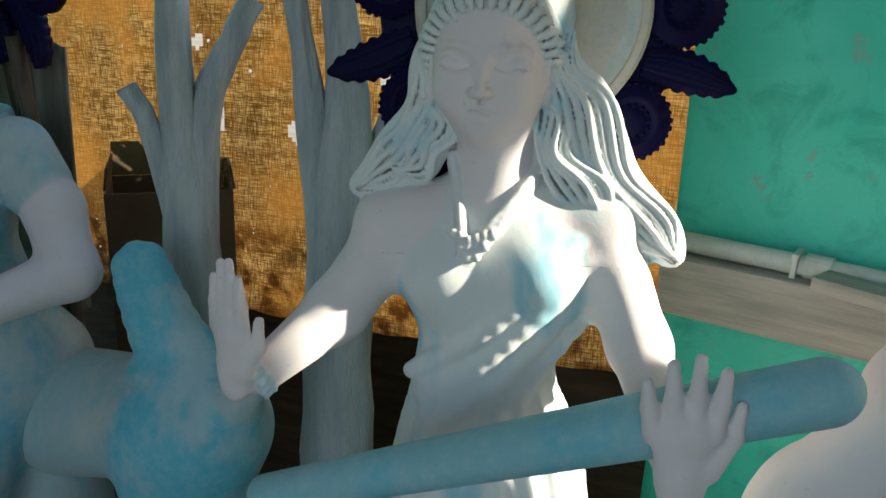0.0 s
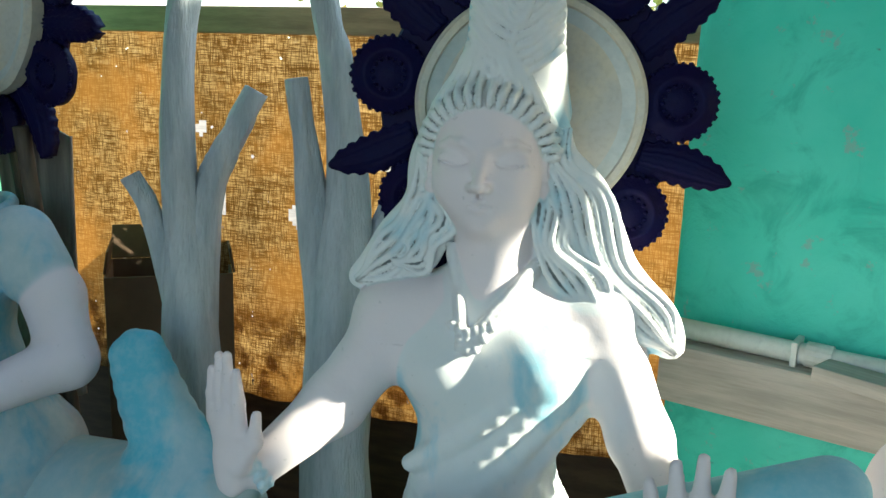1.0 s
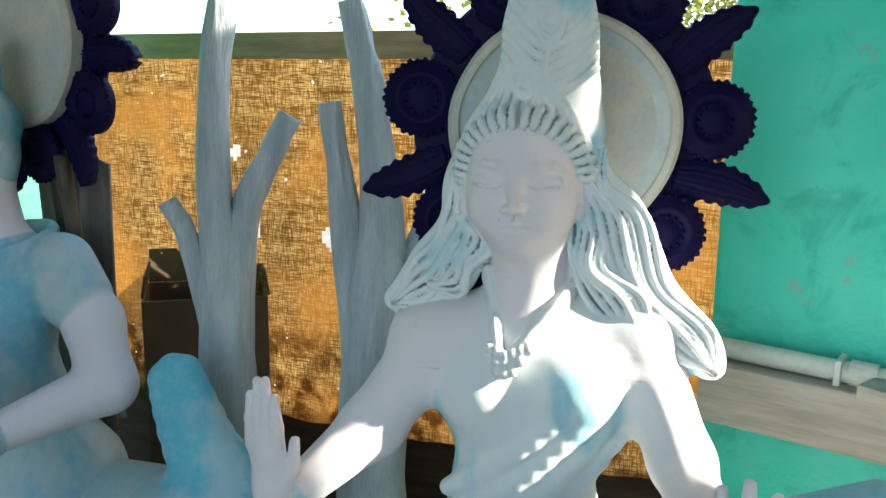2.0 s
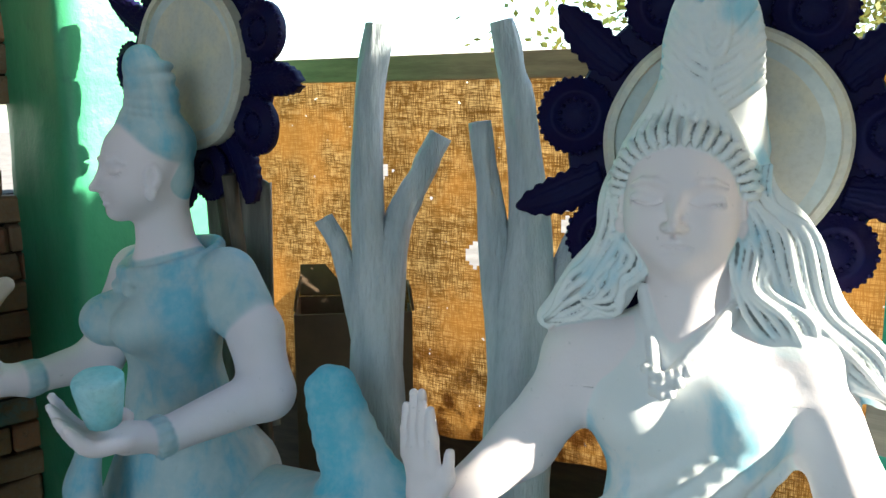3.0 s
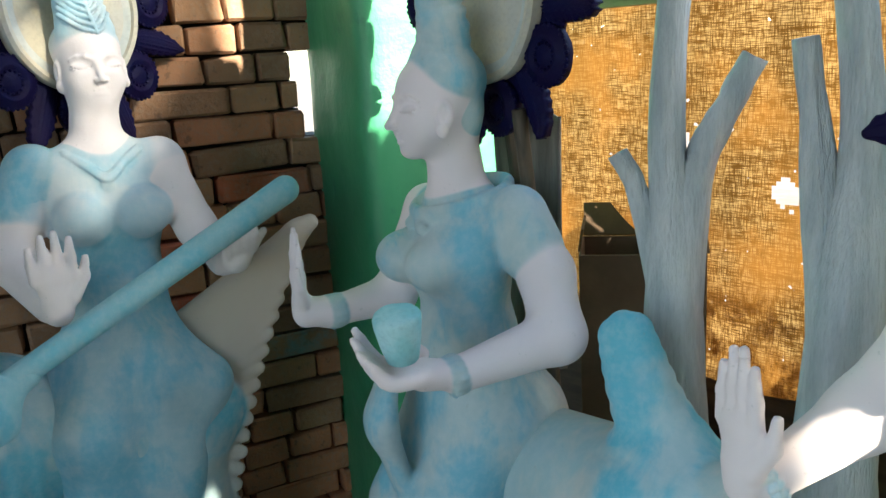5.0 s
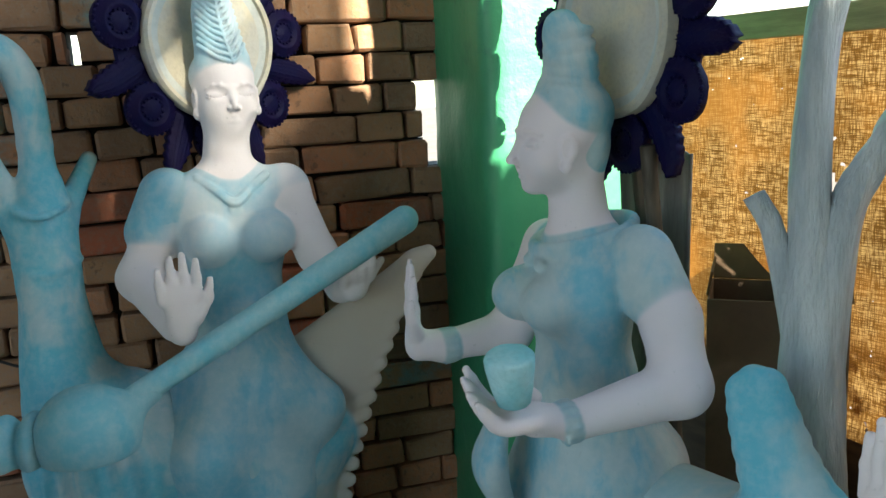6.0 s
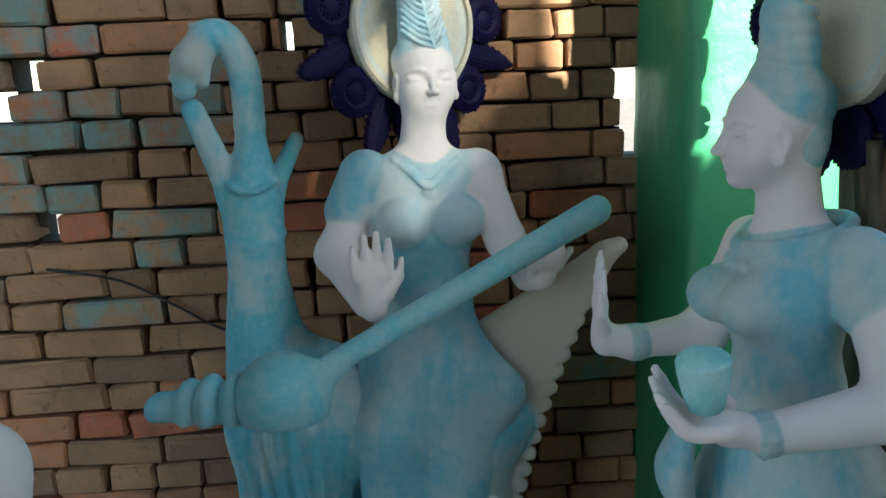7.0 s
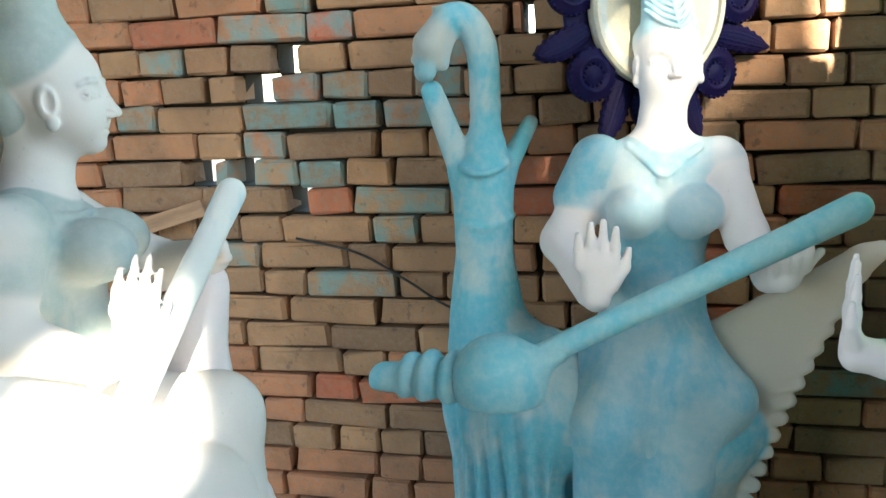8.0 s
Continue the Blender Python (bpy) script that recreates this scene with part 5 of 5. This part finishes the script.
lady_with_long_hair()
lady_with_pot()
lady_with_lute()
lady_in_light()
lute((-0.172, 1.298, 1.192), (-0.745, 1.052, 0.965), 0.040, 0.025, 0.155, M_POT, "turquoise-ended clay lute held across the statue", (-0.49, 1.2, 0.95))
lute((-1.798, 0.856, 1.334), (-1.711, 0.291, 1.062), 0.029, 0.022, 0.10, M_POT, "turquoise clay lute with a round gourd and turned end", (-1.77, 0.3, 1.0),
     (-1.698, 0.240, 1.028), ((-1.714, 0.162, 1.014), (-1.741, -0.016, 1.005)))
lute((-1.386, -0.095, 1.425), (-1.184, -0.160, 1.175), 0.022, 0.024, 0.05, M_CLAY1, "pale clay lute held upright by the bright statue", (-1.25, -0.14, 1.15))
swan_by_wall()
swan_between()
swan_front()
swan_in_light()
halo((-0.635, 1.449, 1.541), (0.50, -0.86, 0.05), 4, "pale disc halo edged with navy petals behind the long-haired statue")
halo((-1.556, 1.180, 1.668), (0.14, -0.99, 0.0), 15, "pale disc halo with dark navy petals behind the profile statue")
halo((-2.065, 0.520, 1.700), (0.80, 0.52, 0.0), 5, "pale disc halo with navy petals against the brick wall")
halo((-1.305, -0.430, 1.620), (-0.38, 0.92, 0.0), 8, "pale disc halo with navy petals behind the bright statue")
stay((-0.65, 1.49, 1.50), (-0.70, 1.72, 0.0), "bamboo stay propping the halo from behind")
stay((-1.57, 1.215, 1.60), (-1.60, 1.40, 0.0), "bamboo stay propping the halo from behind")
stay((-2.10, 0.50, 1.60), (-2.16, 0.46, 0.0), "bamboo stay propping the halo from behind")
stay((-1.295, -0.47, 1.60), (-1.27, -0.62, 0.0), "bamboo stay propping the halo from behind")


# ---------------------------------------------------------------- forked trunks
def forked_trunk(base, limbs, label):
    th = thing("forked_trunk", base, label, "tree trunk", "forked trunks")
    for name, pts, rad in limbs:
        p = spline(pts, 6)
        rr = np.interp(np.linspace(0, 1, len(p)), np.linspace(0, 1, len(rad)), rad)
        bm = tube(bmesh.new(), p, rr, 56, True, 0.10)
        for v in bm.verts:
            q = v.co.copy()
            v.co += Vector((1, 0.3, 0)) * 0.007 * noise.noise(Vector((q.x * 55, q.y * 55, q.z * 4)))
        part(name, bm, M_TRUNK, th, "", True)


forked_trunk((-1.265, 1.375, 0.0), [
    ("trunk", [(-1.262, 1.375, 0.0), (-1.264, 1.372, 0.80), (-1.272, 1.372, 1.08), (-1.281, 1.374, 1.28), (-1.288, 1.370, 1.45), (-1.284, 1.380, 1.62), (-1.276, 1.398, 1.735)], [0.075, 0.062, 0.052, 0.044, 0.034, 0.030, 0.027, 0.025]),
    ("branch", [(-1.270, 1.380, 1.10), (-1.262, 1.392, 1.25), (-1.250, 1.415, 1.38), (-1.222, 1.445, 1.47), (-1.197, 1.472, 1.54)], [0.040, 0.034, 0.027, 0.022, 0.020]),
    ("stub", [(-1.288, 1.362, 1.16), (-1.310, 1.348, 1.27), (-1.328, 1.333, 1.335), (-1.352, 1.315, 1.388)], [0.030, 0.024, 0.019, 0.017])],
    "forked clay-covered trunk with a cut branch, bluish grey")
forked_trunk((-1.043, 1.515, 0.0), [
    ("trunk", [(-1.043, 1.515, 0.0), (-1.043, 1.512, 0.80), (-1.040, 1.520, 1.08), (-1.036, 1.528, 1.28), (-1.040, 1.532, 1.44), (-1.056, 1.522, 1.60), (-1.080, 1.503, 1.735)], [0.085, 0.068, 0.060, 0.056, 0.040, 0.030, 0.026, 0.022]),
    ("branch", [(-1.062, 1.510, 1.10), (-1.078, 1.502, 1.26), (-1.092, 1.492, 1.43), (-1.107, 1.478, 1.565)], [0.036, 0.030, 0.022, 0.018]),
    ("stub", [(-1.020, 1.545, 1.15), (-0.998, 1.580, 1.28), (-0.965, 1.622, 1.42)], [0.036, 0.030, 0.020])],
    "forked clay-covered trunk with ribbed bark, bluish grey")


# ---------------------------------------------------------------- carton, cloth, sticks
def carton():
    th = thing("carton", (-1.66, 1.66, 0.0), "tall open cardboard carton standing by the sacking", "carton")
    a, b = Vector((-1.735, 1.500, 0)), Vector((-1.560, 1.725, 0))
    u = (b - a).normalized()
    back = Vector((-u.y, u.x, 0))
    if back.y < 0:
        back = -back
    w, d, h, t = (b - a).length, 0.20, 1.10, 0.006
    m = Matrix(((u.x, back.x, 0, a.x), (u.y, back.y, 0, a.y), (0, 0, 1, 0), (0, 0, 0, 1)))

    def board(name, lo, hi, mat=M_CARD, turn=None):
        bm = box(bmesh.new(), lo, hi, 0.0015)
        if turn:
            bmesh.ops.transform(bm, matrix=turn, verts=bm.verts)
        bmesh.ops.transform(bm, matrix=m, verts=bm.verts)
        part(name, bm, mat, th)

    board("front_panel", (0, 0, 0.0), (w, t, h))
    board("back_panel", (0, d - t, 0), (w, d, h))
    board("side_panel", (0, t, 0), (t, d - t, h))
    board("side_panel", (w - t, t, 0), (w, d - t, h))
    board("bottom_panel", (t, t, 0.0), (w - t, d - t, t))
    board("flap", (0.004, -0.09, -t), (w - 0.004, 0, 0), M_CARD_IN, Matrix.Translation((0, d, h)) @ pose(0, 0, 0, -125))
    board("flap", (-0.055, 0.03, -t), (0, d - 0.004, 0), M_CARD_IN, Matrix.Translation((0.002, 0, h)) @ pose(0, 0, 0, 0, 100, 0))
    board("flap", (0, 0.004, -t), (0.06, d - 0.03, 0), M_CARD_IN, Matrix.Translation((w, 0, h)) @ pose(0, 0, 0, 0, -98, 0))


carton()
bm = tube(bmesh.new(), spline([(-1.455, 1.185, 1.47), (-1.475, 1.225, 1.20), (-1.49, 1.262, 0.95), (-1.52, 1.33, 0.0)], 6), [0.013] * 19, 10, True, 0.15)
tagged(part("leaning_pole", bm, M_BAMBOO, None, "", True), "dark bamboo pole leaning behind the profile statue", "pole")


def hanging_cloth():
    bm = bmesh.new()
    grid = []
    for i in range(31):
        row = []
        for j in range(25):
            s, t = i / 30, j / 24
            x = -1.64 + 0.14 * s
            y = 1.235 + 0.07 * s + 0.012 * math.sin(s * 17 + t * 1.5) * (0.5 + t)
            z = 1.475 - 0.5 * t + 0.03 * math.sin(s * 5)
            row.append(bm.verts.new((x, y, z)))
        grid.append(row)
    for i in range(30):
        for j in range(24):
            bm.faces.new((grid[i][j], grid[i + 1][j], grid[i + 1][j + 1], grid[i][j + 1]))
    geom = bmesh.ops.extrude_face_region(bm, geom=list(bm.faces))
    for v in geom["geom"]:
        if isinstance(v, bmesh.types.BMVert):
            v.co.y += 0.004
    bmesh.ops.recalc_face_normals(bm, faces=bm.faces)
    tagged(part("hanging_cloth", bm, M_CLOTH, None, "", True), "dusty grey cloth draped behind the profile statue's neck", "cloth")


hanging_cloth()
bm = box(bmesh.new(), (0, -0.03, -0.012), (0.26, 0.03, 0.012), 0.003)
ob = part("plank", bm, M_LEDGE)
ob.matrix_world = Matrix.Translation((-0.285, 1.80, 1.148)) @ pose(0, 0, 0, 0, 0, -14)
tagged(ob, "short pale plank lying on the end of the wooden ledge", "plank")
bm = tube(bmesh.new(), spline([(WALL_X + 0.012, -0.36, 1.185), (WALL_X + 0.012, -0.20, 1.150), (WALL_X + 0.012, -0.08, 1.085), (WALL_X + 0.012, 0.06, 1.005), (WALL_X + 0.012, 0.25, 0.99)], 6), [0.0035] * 25, 8)
tagged(part("cable", bm, M_WIRE, None, "", True), "thin black cable sagging along the brick wall", "cable")
bm = box(bmesh.new(), (-0.16, -0.012, -0.022), (0.16, 0.012, 0.022), 0.003)
ob = part("plank", bm, M_BATTEN)
ob.matrix_world = Matrix.Translation((WALL_X + 0.03, -0.75, 1.225)) @ pose(0, 0, 0, 0, -16, 90)
tagged(ob, "short weathered plank stuck slanting against the brick wall", "plank")


# ---------------------------------------------------------------- outside
def tree(place, height, spread, seed):
    rnd = random.Random(seed)
    th = thing("tree", place, "sunlit yellow-green tree beyond the sacking", "tree", "trees outside")
    o = Vector(place)
    bm = bmesh.new()
    tube(bm, [o, o + Vector((0.05, 0, height * 0.4)), o + Vector((0.0, 0.1, height * 0.75))], [0.14, 0.10, 0.04], 10, True, 0.1)
    tips = []
    for k in range(9):
        a = rnd.uniform(0, 6.28)
        s = o + Vector((0, 0, height * rnd.uniform(0.35, 0.6)))
        e = s + Vector((math.cos(a) * spread * rnd.uniform(0.5, 1), math.sin(a) * spread * rnd.uniform(0.5, 1), height * rnd.uniform(0.1, 0.4)))
        tube(bm, [s, (s + e) / 2 + Vector((0, 0, 0.1)), e], [0.05, 0.03, 0.012], 7)
        tips.append(e)
    part("trunk", bm, M_BARK, th)
    verts, faces = [], []
    for e in tips:
        for _ in range(320):
            c = e + Vector((rnd.gauss(0, 0.35), rnd.gauss(0, 0.35), rnd.gauss(0, 0.28)))
            d = Vector((rnd.gauss(0, 1), rnd.gauss(0, 1), rnd.gauss(0, 1))).normalized()
            w = d.orthogonal().normalized()
            n = len(verts)
            ln, wd = 0.075, 0.02
            verts += [c - d * ln / 2, c + w * wd, c + d * ln / 2, c - w * wd]
            faces.append((n, n + 1, n + 2, n + 3))
    me = bpy.data.meshes.new("crown")
    me.from_pydata([tuple(v) for v in verts], [], faces)
    me.materials.append(M_LEAF)
    ob = new("crown", me)
    ob.parent = th
    ob.matrix_parent_inverse = th.matrix_world.inverted()


tree((-3.4, 6.2, 0), 3.2, 1.1, 3)
tree((-1.3, 7.2, 0), 3.4, 1.2, 8)


# ---------------------------------------------------------------- dry-stacked brick wall
def brick_mesh(length, seed):
    rnd = random.Random(seed)
    bm = box(bmesh.new(), (-0.055, -length / 2, -0.0328), (0.055, length / 2, 0.0328))
    bmesh.ops.bevel(bm, geom=list(bm.edges), offset=0.007, segments=1, affect="EDGES")
    for v in bm.verts:
        v.co += Vector((rnd.gauss(0, 0.0016), rnd.gauss(0, 0.0024), rnd.gauss(0, 0.0017)))
    return mesh_from("brick", bm, M_BRICK, False)


wall = thing("wall_west", (WALL_X, -0.6, 0), "dry-stacked wall of dusty red and brown bricks with gaps", "wall", "", "structure")
STRETCH, HEAD = [brick_mesh(0.236, i) for i in range(5)], [brick_mesh(0.114, 10 + i) for i in range(5)]


def blue_of(me):
    m = me.copy()
    m.materials[0] = M_BRICK_BLUE
    return m


STRETCH_B, HEAD_B = [blue_of(m) for m in STRETCH], [blue_of(m) for m in HEAD]
# gaps that daylight comes through: course, y, width
GAPS = {0: [(-0.416, 0.036)], 1: [(-0.337, 0.016)], -3: [(-0.583, 0.020), (-0.47, 0.006)], -4: [(-0.33, 0.003)], 2: [(0.244, 0.010)]}
END_Y = {-1: 1.022, 0: 1.014, -2: 1.036}
rnd = random.Random(5)
far_v, far_f = [], []
core = bmesh.new()
for n in range(-21, 6):
    z = TOP_LINE + PITCH * (n + 0.5)
    end = END_Y.get(n, 1.10 + rnd.uniform(-0.006, 0.008))
    heads = rnd.random() < 0.5
    gaps = []
    for g, w in sorted(GAPS.get(n, [])):
        deep = 0.14 * (0.46 - g) / 1.96
        gaps.append((g - deep / 2, w + deep))
    cuts = [-2.4 + rnd.uniform(-0.1, 0.0)] + [v for g in gaps for v in (g[0] - g[1] / 2, g[0] + g[1] / 2)] + [end]
    for lo, hi in zip(cuts[::2], cuts[1::2]):
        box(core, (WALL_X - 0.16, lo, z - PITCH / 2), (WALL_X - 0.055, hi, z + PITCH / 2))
        y = lo
        while y < hi - 0.012:
            long = 0.236 if rnd.random() < (0.25 if heads else 0.62) else 0.114
            joint = 0.004 + abs(rnd.gauss(0, 0.004)) + (0.014 if rnd.random() < 0.08 else 0.0)
            rest = hi - y
            if rest < long + 0.03:
                long = 0.236 if rest > 0.19 else 0.114
                fit_y = min(rest / long, 1.12)
            else:
                fit_y = rnd.uniform(0.97, 1.03)
            c = (WALL_X - 0.055 + rnd.gauss(0, 0.004), y + long * fit_y / 2, z + rnd.gauss(0, 0.0015))
            turn = pose(*c, rnd.gauss(0, 0.8), 0, rnd.gauss(0, 0.8)) @ Matrix.Diagonal((1, fit_y, 1, 1))
            i = rnd.randrange(5)
            if -0.95 < y < 1.06 and 0.62 < z < 1.86:
                blue = (n == -1 and -0.60 < y < 0.0) or (n == 2 and -0.6 < y < -0.35) or rnd.random() < 0.05 + (0.16 if y < 0 else 0)
                pool = (STRETCH_B if blue else STRETCH) if long > 0.2 else (HEAD_B if blue else HEAD)
                ob = new("brick", pool[i])
                ob.parent = wall
                ob.matrix_parent_inverse = wall.matrix_world.inverted()
                ob.matrix_basis = turn
            else:
                me = STRETCH[i] if long > 0.2 else HEAD[i]
                k = len(far_v)
                far_v += [tuple(turn @ v.co) for v in me.vertices]
                far_f += [tuple(k + q for q in p.vertices) for p in me.polygons]
            y += long * fit_y + joint
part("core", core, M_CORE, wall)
me = bpy.data.meshes.new("outer_bricks")
me.from_pydata(far_v, [], far_f)
me.materials.append(M_BRICK)
ob = tagged(new("outer_bricks", me), "", "", "", "stuff")
ob.parent = wall
ob.matrix_parent_inverse = wall.matrix_world.inverted()
